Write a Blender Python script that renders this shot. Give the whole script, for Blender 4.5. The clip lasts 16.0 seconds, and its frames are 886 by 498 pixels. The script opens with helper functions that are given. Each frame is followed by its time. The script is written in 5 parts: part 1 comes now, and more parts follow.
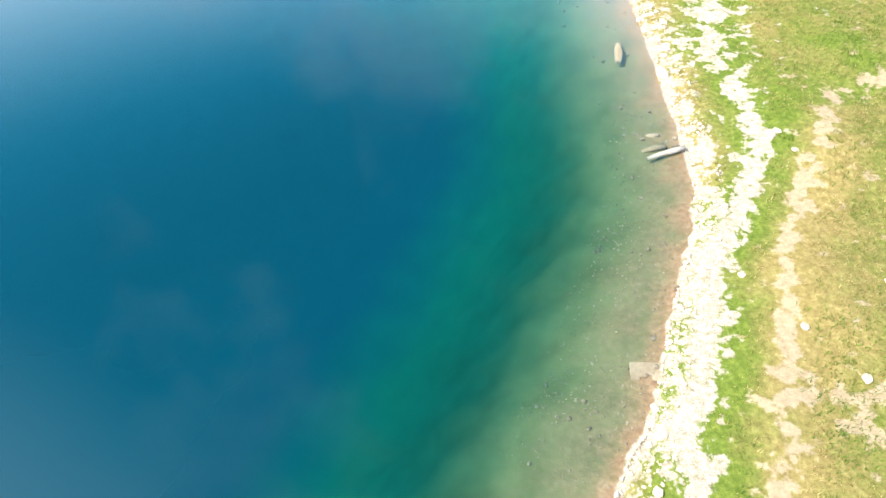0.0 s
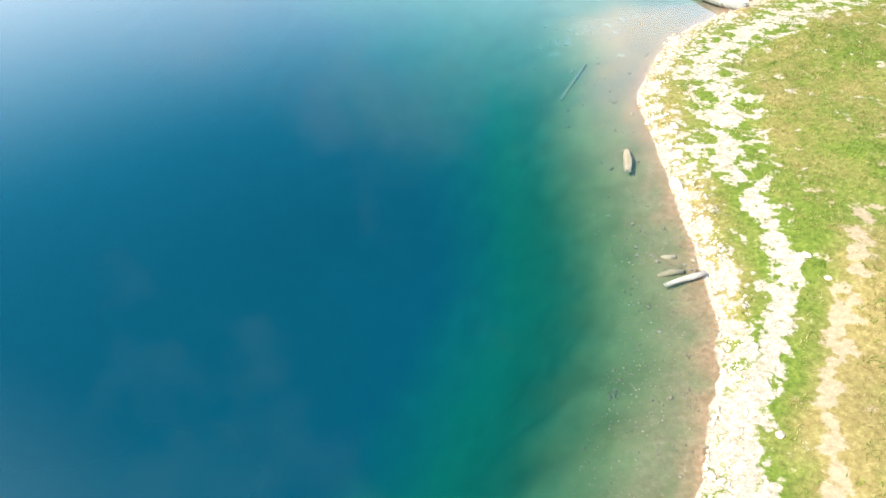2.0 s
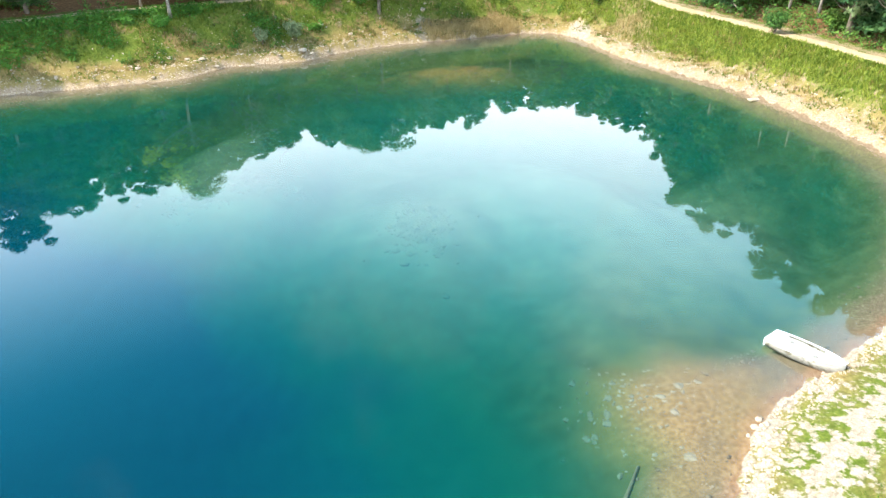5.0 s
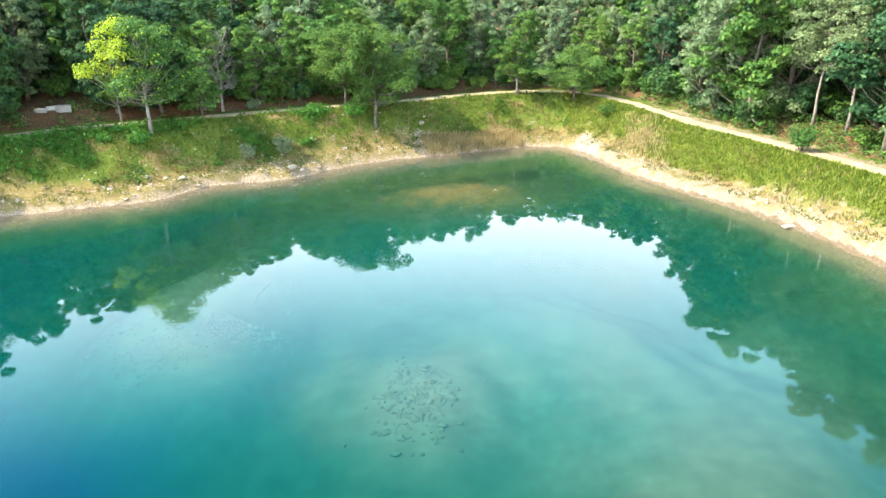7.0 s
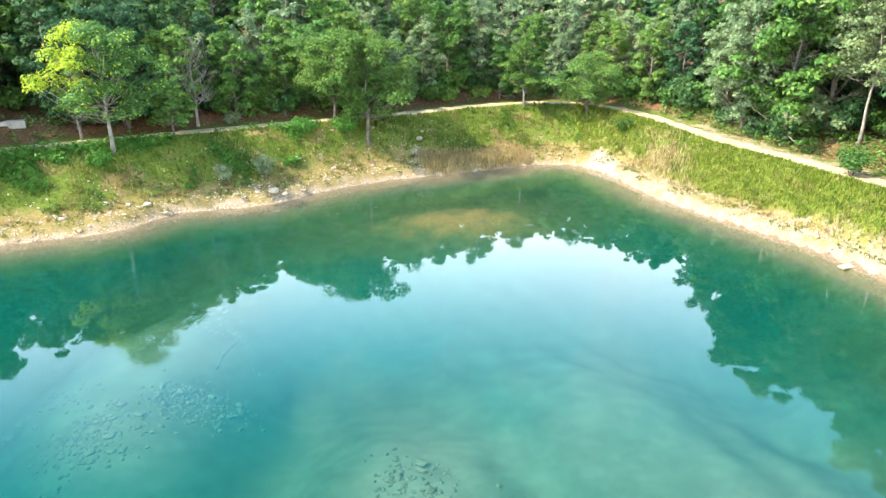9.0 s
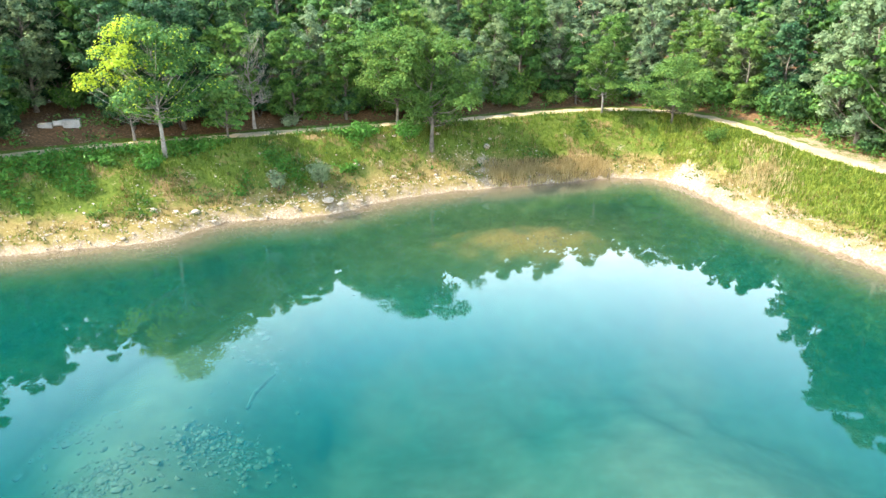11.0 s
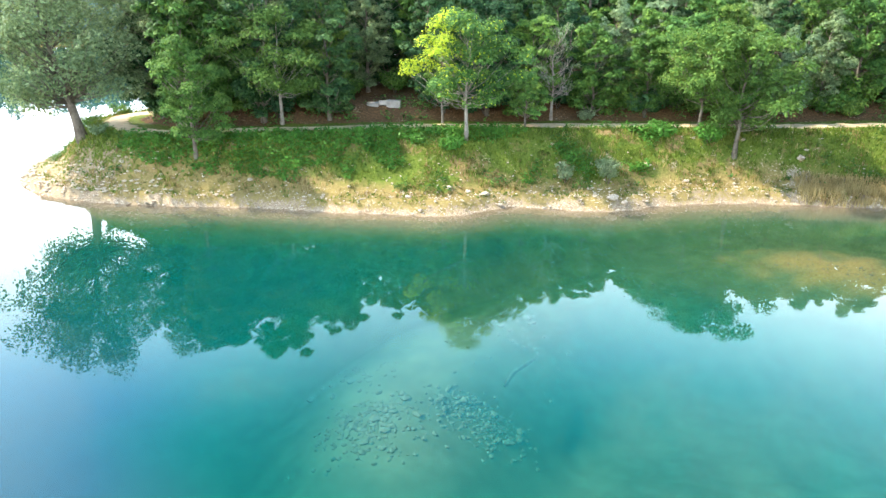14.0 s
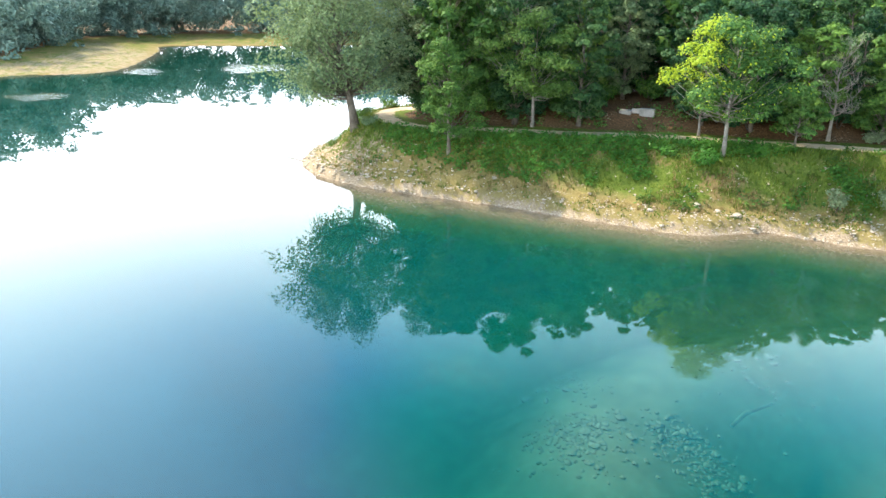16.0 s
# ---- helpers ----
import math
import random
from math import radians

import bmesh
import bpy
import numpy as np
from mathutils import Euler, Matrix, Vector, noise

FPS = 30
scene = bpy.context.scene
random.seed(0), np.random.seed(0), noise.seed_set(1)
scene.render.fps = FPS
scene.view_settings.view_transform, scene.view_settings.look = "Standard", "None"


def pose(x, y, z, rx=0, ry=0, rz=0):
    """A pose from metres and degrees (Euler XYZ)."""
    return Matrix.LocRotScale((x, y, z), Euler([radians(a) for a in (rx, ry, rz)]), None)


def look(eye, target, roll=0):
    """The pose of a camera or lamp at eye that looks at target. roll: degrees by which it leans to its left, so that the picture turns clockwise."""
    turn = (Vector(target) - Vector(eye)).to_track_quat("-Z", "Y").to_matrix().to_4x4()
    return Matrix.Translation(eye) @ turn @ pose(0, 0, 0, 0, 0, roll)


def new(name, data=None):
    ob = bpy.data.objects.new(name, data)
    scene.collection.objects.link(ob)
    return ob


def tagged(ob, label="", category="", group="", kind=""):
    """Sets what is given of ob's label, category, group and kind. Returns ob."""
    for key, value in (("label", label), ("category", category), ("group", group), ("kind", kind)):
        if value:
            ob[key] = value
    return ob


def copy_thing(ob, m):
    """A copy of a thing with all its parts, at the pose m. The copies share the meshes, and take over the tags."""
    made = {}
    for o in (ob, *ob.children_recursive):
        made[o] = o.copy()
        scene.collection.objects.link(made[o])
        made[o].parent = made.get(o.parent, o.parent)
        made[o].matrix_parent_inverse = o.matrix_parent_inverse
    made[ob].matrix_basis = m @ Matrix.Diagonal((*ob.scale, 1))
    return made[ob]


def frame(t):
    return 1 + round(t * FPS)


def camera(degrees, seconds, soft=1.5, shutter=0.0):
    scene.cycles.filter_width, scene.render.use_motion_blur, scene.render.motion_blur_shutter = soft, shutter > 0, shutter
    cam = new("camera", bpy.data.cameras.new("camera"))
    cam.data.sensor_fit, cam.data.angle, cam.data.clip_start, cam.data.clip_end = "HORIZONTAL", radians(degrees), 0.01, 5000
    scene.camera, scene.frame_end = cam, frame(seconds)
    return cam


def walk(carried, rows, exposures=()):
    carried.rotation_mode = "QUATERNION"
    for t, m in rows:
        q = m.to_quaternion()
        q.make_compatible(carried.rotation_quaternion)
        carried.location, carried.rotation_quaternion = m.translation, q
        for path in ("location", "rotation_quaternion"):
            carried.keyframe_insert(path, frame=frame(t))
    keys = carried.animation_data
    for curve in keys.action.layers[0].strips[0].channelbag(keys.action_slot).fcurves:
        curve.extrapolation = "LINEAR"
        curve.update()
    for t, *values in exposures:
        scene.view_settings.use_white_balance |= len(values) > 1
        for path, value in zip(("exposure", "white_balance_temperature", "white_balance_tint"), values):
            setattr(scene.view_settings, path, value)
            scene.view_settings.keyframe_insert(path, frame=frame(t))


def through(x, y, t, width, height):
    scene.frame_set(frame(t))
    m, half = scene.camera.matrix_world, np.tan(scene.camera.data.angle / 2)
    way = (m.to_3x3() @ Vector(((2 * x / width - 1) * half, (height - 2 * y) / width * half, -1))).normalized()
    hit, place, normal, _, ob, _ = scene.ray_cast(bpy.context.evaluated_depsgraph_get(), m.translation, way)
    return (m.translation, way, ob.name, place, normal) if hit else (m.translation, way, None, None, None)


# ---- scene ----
cam = camera(66.1, 16.0)
# seconds, place in metres above the lake, turn to the left, tilt, roll
ROWS = [
    (0.0, -0.00, -0.00, 17.88, 0.00, -49.90, -0.01),
    (0.5, 0.04, 0.44, 17.89, 0.04, -50.01, -0.15),
    (1.0, 0.06, 1.20, 17.91, 0.02, -50.11, -0.13),
    (1.5, 0.10, 2.36, 17.94, 0.03, -48.28, -0.11),
    (2.0, 0.13, 3.84, 17.98, 0.01, -45.60, -0.11),
    (2.5, 0.14, 5.54, 18.04, -0.08, -43.22, -0.06),
    (3.0, 0.17, 7.76, 18.12, -0.13, -40.25, -0.05),
    (3.5, 0.28, 9.99, 18.10, -0.09, -37.77, -0.03),
    (4.0, 0.36, 12.64, 18.03, 0.01, -34.48, -0.12),
    (4.5, 0.45, 15.30, 18.01, -0.11, -32.01, -0.13),
    (5.0, 0.50, 17.80, 18.03, -0.10, -28.43, -0.15),
    (7.5, 0.48, 28.29, 18.54, -0.19, -20.52, -0.11),
    (8.0, 0.43, 30.47, 18.54, -0.28, -20.59, -0.08),
    (9.9, 0.26, 38.35, 18.22, -0.30, -20.52, -0.03),
    (10.3, 0.23, 39.62, 18.14, 0.95, -20.50, 0.00),
    (10.5, 0.22, 40.15, 18.10, 2.54, -20.47, 0.04),
    (11.0, 0.22, 40.70, 18.01, 5.46, -20.52, 0.04),
    (11.5, 0.23, 40.75, 17.96, 8.43, -20.56, -0.08),
    (12.0, 0.23, 40.69, 17.93, 12.28, -20.57, -0.04),
    (12.5, 0.23, 40.63, 17.90, 16.27, -20.63, -0.09),
    (13.0, 0.22, 40.59, 17.87, 20.00, -20.72, -0.10),
    (13.5, 0.22, 40.61, 17.84, 24.97, -20.77, -0.00),
    (14.0, 0.21, 40.60, 17.81, 29.92, -20.80, -0.14),
    (14.5, 0.21, 40.62, 17.81, 34.64, -20.78, -0.16),
    (15.0, 0.24, 40.62, 17.83, 39.47, -20.75, -0.22),
    (15.5, 0.24, 40.60, 17.89, 45.49, -20.63, -0.22),
    (16.0, 0.27, 40.57, 17.98, 50.66, -20.49, -0.22),
]
walk(cam, [(t, pose(x, y, z, 90, 0, yaw) @ pose(0, 0, 0, tilt, 0, 0) @ pose(0, 0, 0, 0, 0, roll)) for t, x, y, z, yaw, tilt, roll in ROWS],
     [(0.0, 1.1), (2.0, 1.06), (4.0, 0.99), (5.0, 1.06), (7.5, 1.3), (13.5, 1.44), (15.0, 1.32), (16.0, 1.09)])

# ---- world, sun and exposure ----
SUN_AZ, SUN_EL = 104.0, 47.0          # degrees to the left of +y, degrees above the horizon
world = bpy.data.worlds.new("sky")
scene.world = world
world.use_nodes = True
wn, wl = world.node_tree.nodes, world.node_tree.links
wn.clear()
w_out = wn.new("ShaderNodeOutputWorld")
w_bg = wn.new("ShaderNodeBackground")
w_sky = wn.new("ShaderNodeTexSky")
w_sky.sky_type = "NISHITA"
w_sky.sun_disc = False
w_sky.sun_elevation = radians(SUN_EL)
w_sky.sun_rotation = radians(-SUN_AZ)
w_sky.air_density, w_sky.dust_density, w_sky.ozone_density = 1.2, 0.6, 6.0
w_bg.inputs["Strength"].default_value = 0.108
# thin fair-weather cloud, the same all over the sky
w_noise = wn.new("ShaderNodeTexNoise")
w_noise.inputs["Scale"].default_value = 2.6
w_noise.inputs["Detail"].default_value = 6.0
w_noise.inputs["Roughness"].default_value = 0.55
w_ramp = wn.new("ShaderNodeValToRGB")
w_ramp.color_ramp.elements[0].position, w_ramp.color_ramp.elements[1].position = 0.52, 0.75
w_ramp.color_ramp.elements[0].color = (0, 0, 0, 1)
w_ramp.color_ramp.elements[1].color = (0.6, 0.6, 0.6, 1)
w_mix = wn.new("ShaderNodeMixRGB")
w_mix.inputs["Color2"].default_value = (11.0, 11.5, 13.0, 1)
# summer haze that whitens the sky towards the horizon, alike all round
w_co = wn.new("ShaderNodeTexCoord")
w_sep = wn.new("ShaderNodeSeparateXYZ")
w_haze = wn.new("ShaderNodeValToRGB")
w_haze.color_ramp.interpolation = "EASE"
w_haze.color_ramp.elements[0].position, w_haze.color_ramp.elements[1].position = 0.24, 0.58
w_haze.color_ramp.elements[0].color, w_haze.color_ramp.elements[1].color = (0.95, 0.95, 0.95, 1), (0.0, 0.0, 0.0, 1)
w_hmix = wn.new("ShaderNodeMixRGB")
w_hmix.inputs["Color2"].default_value = (22.0, 23.0, 25.0, 1)
wl.new(w_co.outputs["Generated"], w_sep.inputs["Vector"])
wl.new(w_sep.outputs["Z"], w_haze.inputs["Fac"])
wl.new(w_haze.outputs["Color"], w_hmix.inputs["Fac"])
w_pale = wn.new("ShaderNodeValToRGB")
w_pale.color_ramp.interpolation = "EASE"
w_pale.color_ramp.elements[0].position, w_pale.color_ramp.elements[1].position = 0.4, 0.7
w_pale.color_ramp.elements[0].color, w_pale.color_ramp.elements[1].color = (0.9, 0.9, 0.9, 1), (0.0, 0.0, 0.0, 1)
w_pmix = wn.new("ShaderNodeMixRGB")
w_pmix.inputs["Color2"].default_value = (1.2, 10.5, 18.0, 1)
wl.new(w_sep.outputs["Z"], w_pale.inputs["Fac"])
wl.new(w_pale.outputs["Color"], w_pmix.inputs["Fac"])
wl.new(w_noise.outputs["Fac"], w_ramp.inputs["Fac"])
wl.new(w_ramp.outputs["Color"], w_mix.inputs["Fac"])
w_blue = wn.new("ShaderNodeMixRGB")
w_blue.blend_type = "MULTIPLY"
w_blue.inputs["Fac"].default_value = 1.0
w_blue.inputs["Color2"].default_value = (0.5, 0.9, 1.15, 1)
wl.new(w_sky.outputs["Color"], w_blue.inputs["Color1"])
wl.new(w_blue.outputs["Color"], w_pmix.inputs["Color1"])
# the sky is paler round the sun
w_dot = wn.new("ShaderNodeVectorMath")
w_dot.operation = "DOT_PRODUCT"
w_dot.inputs[1].default_value = (-math.sin(radians(SUN_AZ)) * math.cos(radians(SUN_EL)), math.cos(radians(SUN_AZ)) * math.cos(radians(SUN_EL)), math.sin(radians(SUN_EL)))
w_glow = wn.new("ShaderNodeValToRGB")
w_glow.color_ramp.interpolation = "EASE"
w_glow.color_ramp.elements[0].position, w_glow.color_ramp.elements[1].position = 0.76, 0.97
w_glow.color_ramp.elements[0].color, w_glow.color_ramp.elements[1].color = (0, 0, 0, 1), (1, 1, 1, 1)
w_gmix = wn.new("ShaderNodeMixRGB")
w_gmix.blend_type = "ADD"
w_gmix.inputs["Color2"].default_value = (13.0, 15.0, 16.0, 1)
wl.new(w_co.outputs["Generated"], w_dot.inputs[0])
wl.new(w_dot.outputs["Value"], w_glow.inputs["Fac"])
wl.new(w_glow.outputs["Color"], w_gmix.inputs["Fac"])
wl.new(w_pmix.outputs["Color"], w_gmix.inputs["Color1"])
wl.new(w_gmix.outputs["Color"], w_mix.inputs["Color1"])
wl.new(w_mix.outputs["Color"], w_hmix.inputs["Color1"])
wl.new(w_hmix.outputs["Color"], w_bg.inputs["Color"])
wl.new(w_bg.outputs["Background"], w_out.inputs["Surface"])

sun_data = bpy.data.lights.new("sun", "SUN")
sun_data.energy, sun_data.angle, sun_data.color = 5.0, radians(0.6), (1.0, 0.92, 0.76)
sun = new("sun", sun_data)
sun.matrix_world = look((-math.sin(radians(SUN_AZ)) * math.cos(radians(SUN_EL)) * 300,
                         math.cos(radians(SUN_AZ)) * math.cos(radians(SUN_EL)) * 300,
                         math.sin(radians(SUN_EL)) * 300), (0, 0, 0))


# ---- materials ----
def shader(name):
    m = bpy.data.materials.new(name)
    m.use_nodes = True
    n = m.node_tree.nodes
    n.clear()
    out = n.new("ShaderNodeOutputMaterial")
    return m, n, m.node_tree.links, out


def noise_node(n, l, scale, detail=4.0, rough=0.55, vector=None):
    t = n.new("ShaderNodeTexNoise")
    t.inputs["Scale"].default_value, t.inputs["Detail"].default_value, t.inputs["Roughness"].default_value = scale, detail, rough
    if vector is None:
        g = n.new("ShaderNodeNewGeometry")
        vector = g.outputs["Position"]
    l.new(vector, t.inputs["Vector"])
    return t


def ramp_node(n, l, fac, stops):
    r = n.new("ShaderNodeValToRGB")
    e = r.color_ramp.elements
    while len(e) < len(stops):
        e.new(0.5)
    for k, (p, c) in enumerate(stops):
        e[k].position = p
        e[k].color = (c, c, c, 1) if isinstance(c, (int, float)) else (*c, 1)
    l.new(fac, r.inputs["Fac"])
    return r


def mix_node(n, l, fac, a, b):
    m = n.new("ShaderNodeMixRGB")
    for sock, v in ((m.inputs["Fac"], fac), (m.inputs["Color1"], a), (m.inputs["Color2"], b)):
        if isinstance(v, (int, float)):
            sock.default_value = v
        elif isinstance(v, tuple):
            sock.default_value = (*v, 1)
        else:
            l.new(v, sock)
    return m.outputs["Color"]


def math_node(n, l, op, a, b=0.0, clamp=False):
    m = n.new("ShaderNodeMath")
    m.operation, m.use_clamp = op, clamp
    for sock, v in ((m.inputs[0], a), (m.inputs[1], b)):
        if isinstance(v, (int, float)):
            sock.default_value = v
        else:
            l.new(v, sock)
    return m.outputs["Value"]


def attr_node(n, name):
    a = n.new("ShaderNodeAttribute")
    a.attribute_name = name
    return a.outputs["Fac"]


def simple(name, dark, light, scale=6.0, rough=0.8, bump=0.3, bump_scale=30.0, metallic=0.0, spots=None):
    """A surface of two tones mixed at two scales, with relief; spots: a third tone in patches."""
    m, n, l, out = shader(name)
    b = n.new("ShaderNodeBsdfPrincipled")
    co = n.new("ShaderNodeTexCoord").outputs["Object"]
    big = noise_node(n, l, scale, 5.0, 0.6, co)
    fine = noise_node(n, l, bump_scale, 4.0, 0.6, co)
    mixed = math_node(n, l, "ADD", math_node(n, l, "MULTIPLY", big.outputs["Fac"], 0.65), math_node(n, l, "MULTIPLY", fine.outputs["Fac"], 0.35))
    r = ramp_node(n, l, mixed, [(0.36, dark), (0.64, light)])
    colour = r.outputs["Color"]
    if spots:
        s = noise_node(n, l, scale * 2.3, 4.0, 0.6, co)
        colour = mix_node(n, l, ramp_node(n, l, s.outputs["Fac"], [(0.56, 0.0), (0.66, 0.85)]).outputs["Color"], colour, spots)
    l.new(colour, b.inputs["Base Color"])
    b.inputs["Roughness"].default_value, b.inputs["Metallic"].default_value = rough, metallic
    bp = n.new("ShaderNodeBump")
    b.inputs["Specular IOR Level"].default_value = 0.2
    bp.inputs["Strength"].default_value, bp.inputs["Distance"].default_value = bump, 0.02
    l.new(fine.outputs["Fac"], bp.inputs["Height"])
    l.new(bp.outputs["Normal"], b.inputs["Normal"])
    l.new(b.outputs["BSDF"], out.inputs["Surface"])
    return m


def leafy(name, dark, mid, light, through=0.3, rough=0.55, vary=0.0):
    """Leaves or blades: each one has its own tone, each plant its own shift, and some light comes through."""
    m, n, l, out = shader(name)
    b = n.new("ShaderNodeBsdfPrincipled")
    tr = n.new("ShaderNodeBsdfTranslucent")
    mx = n.new("ShaderNodeMixShader")
    mx.inputs["Fac"].default_value = through
    isl = n.new("ShaderNodeNewGeometry").outputs["Random Per Island"]
    rnd = n.new("ShaderNodeObjectInfo").outputs["Random"]
    pos = noise_node(n, l, 1.0, 3.0, 0.6)
    f = math_node(n, l, "ADD", math_node(n, l, "MULTIPLY", isl, 0.5), math_node(n, l, "ADD", math_node(n, l, "MULTIPLY", rnd, 0.25), math_node(n, l, "MULTIPLY", math_node(n, l, "SUBTRACT", pos.outputs["Fac"], 0.26), 1.0)))
    r = ramp_node(n, l, f, [(0.25, dark), (0.6, mid), (0.98, light)])
    hue = n.new("ShaderNodeMixRGB")
    hue.blend_type = "MULTIPLY"
    hue.inputs["Color2"].default_value = (0.66, 0.9, 1.35, 1)
    l.new(ramp_node(n, l, math_node(n, l, "FRACT", math_node(n, l, "MULTIPLY", rnd, 7.3)), [(0.35, 0.0), (1.0, vary)]).outputs["Color"], hue.inputs["Fac"])
    l.new(r.outputs["Color"], hue.inputs["Color1"])
    l.new(hue.outputs["Color"], b.inputs["Base Color"])
    tint = mix_node(n, l, 0.5, hue.outputs["Color"], tuple(min(1.0, c * 1.5) for c in light))
    l.new(tint, tr.inputs["Color"])
    b.inputs["Roughness"].default_value = rough
    b.inputs["Specular IOR Level"].default_value = 0.12
    l.new(b.outputs["BSDF"], mx.inputs[1])
    l.new(tr.outputs["BSDF"], mx.inputs[2])
    l.new(mx.outputs["Shader"], out.inputs["Surface"])
    return m


def make_ground():
    """Lake bed, gravel shore, grass, trodden paths and leaf litter; zones come from attributes of the sheet."""
    m, n, l, out = shader("ground")
    b = n.new("ShaderNodeBsdfPrincipled")
    warp = noise_node(n, l, 0.7, 5.0, 0.65)
    fine = noise_node(n, l, 5.0, 6.0, 0.7)
    grit = noise_node(n, l, 22.0, 4.0, 0.7)
    wide = noise_node(n, l, 0.16, 4.0, 0.6)
    shore, path, wood, meadow, bedmask = (attr_node(n, k) for k in ("shore", "path", "wood", "meadow", "rust"))
    # grass: green to straw
    patch = math_node(n, l, "ADD", math_node(n, l, "MULTIPLY", wide.outputs["Fac"], 0.55), math_node(n, l, "MULTIPLY", warp.outputs["Fac"], 0.45))
    green = ramp_node(n, l, fine.outputs["Fac"], [(0.3, (0.05, 0.075, 0.011)), (0.55, (0.108, 0.136, 0.022)), (0.75, (0.195, 0.192, 0.04))]).outputs["Color"]
    straw = ramp_node(n, l, fine.outputs["Fac"], [(0.3, (0.13, 0.095, 0.032)), (0.55, (0.22, 0.165, 0.06)), (0.75, (0.33, 0.255, 0.11))]).outputs["Color"]
    dry = ramp_node(n, l, math_node(n, l, "ADD", patch, math_node(n, l, "MULTIPLY", meadow, 0.5)), [(0.62, 0.0), (0.86, 1.0)]).outputs["Color"]
    grass = mix_node(n, l, dry, green, straw)
    earth = noise_node(n, l, 0.33, 5.0, 0.7)
    soil = ramp_node(n, l, fine.outputs["Fac"], [(0.3, (0.15, 0.09, 0.04)), (0.7, (0.32, 0.2, 0.1))]).outputs["Color"]
    grass = mix_node(n, l, math_node(n, l, "MULTIPLY", ramp_node(n, l, earth.outputs["Fac"], [(0.53, 0.0), (0.62, 0.8)]).outputs["Color"], attr_node(n, "high")), grass, soil)
    # pale gravel and dust
    mixed = math_node(n, l, "ADD", math_node(n, l, "MULTIPLY", grit.outputs["Fac"], 0.5), math_node(n, l, "MULTIPLY", fine.outputs["Fac"], 0.5))
    gravel = ramp_node(n, l, mixed, [(0.36, (0.12, 0.078, 0.04)), (0.5, (0.28, 0.205, 0.132)), (0.62, (0.5, 0.4, 0.295))]).outputs["Color"]
    chalk = ramp_node(n, l, mixed, [(0.36, (0.19, 0.155, 0.11)), (0.5, (0.33, 0.285, 0.22)), (0.62, (0.46, 0.415, 0.345))]).outputs["Color"]
    gravel = mix_node(n, l, attr_node(n, "chalky"), gravel, chalk)
    dust = ramp_node(n, l, fine.outputs["Fac"], [(0.3, (0.22, 0.155, 0.09)), (0.7, (0.34, 0.26, 0.165))]).outputs["Color"]
    litter = ramp_node(n, l, fine.outputs["Fac"], [(0.3, (0.045, 0.03, 0.018)), (0.55, (0.17, 0.095, 0.045)), (0.75, (0.3, 0.17, 0.085))]).outputs["Color"]
    rough_edge = math_node(n, l, "ADD", math_node(n, l, "MULTIPLY", math_node(n, l, "SUBTRACT", warp.outputs["Fac"], 0.5), 8.0), math_node(n, l, "MULTIPLY", math_node(n, l, "SUBTRACT", fine.outputs["Fac"], 0.5), 8.0))
    clods = noise_node(n, l, 1.5, 3.0, 0.55)
    soft_edge = math_node(n, l, "ADD", math_node(n, l, "MULTIPLY", math_node(n, l, "SUBTRACT", clods.outputs["Fac"], 0.5), 12.0), math_node(n, l, "MULTIPLY", math_node(n, l, "SUBTRACT", fine.outputs["Fac"], 0.5), 3.0))
    spit = attr_node(n, "chalky")
    rough_edge = mix_node(n, l, math_node(n, l, "MULTIPLY", spit, 1.6, True), rough_edge, soft_edge)
    sh = math_node(n, l, "ADD", shore, rough_edge)
    beach = ramp_node(n, l, math_node(n, l, "MULTIPLY", sh, 0.25), [(0.24, 1.0), (0.38, 0.0)]).outputs["Color"]
    ground = mix_node(n, l, beach, grass, gravel)
    ground = mix_node(n, l, ramp_node(n, l, math_node(n, l, "ADD", wood, math_node(n, l, "MULTIPLY", rough_edge, 0.15)), [(0.4, 0.0), (0.6, 1.0)]).outputs["Color"], ground, litter)
    pth = math_node(n, l, "ADD", path, math_node(n, l, "MULTIPLY", rough_edge, 0.28))
    pc = mix_node(n, l, attr_node(n, "dusty"), gravel, dust)
    ground = mix_node(n, l, ramp_node(n, l, pth, [(0.36, 0.0), (0.6, 1.0)]).outputs["Color"], ground, pc)
    # bed: reddish mud at the margin, pale silt, weed further down
    mud = ramp_node(n, l, fine.outputs["Fac"], [(0.3, (0.095, 0.07, 0.043)), (0.55, (0.165, 0.125, 0.08)), (0.75, (0.24, 0.19, 0.13))]).outputs["Color"]
    silt = ramp_node(n, l, warp.outputs["Fac"], [(0.32, (0.2, 0.18, 0.13)), (0.5, (0.235, 0.21, 0.155)), (0.68, (0.28, 0.25, 0.185))]).outputs["Color"]
    weed = ramp_node(n, l, warp.outputs["Fac"], [(0.32, (0.06, 0.075, 0.025)), (0.5, (0.085, 0.098, 0.036)), (0.68, (0.115, 0.122, 0.05))]).outputs["Color"]
    silt = mix_node(n, l, attr_node(n, "pale"), weed, silt)
    bed = mix_node(n, l, ramp_node(n, l, math_node(n, l, "ADD", bedmask, math_node(n, l, "MULTIPLY", rough_edge, 0.06)), [(0.15, 0.0), (0.95, 1.0)]).outputs["Color"], silt, mud)
    clay = ramp_node(n, l, fine.outputs["Fac"], [(0.3, (0.16, 0.085, 0.045)), (0.5, (0.23, 0.135, 0.08)), (0.7, (0.31, 0.2, 0.125))]).outputs["Color"]
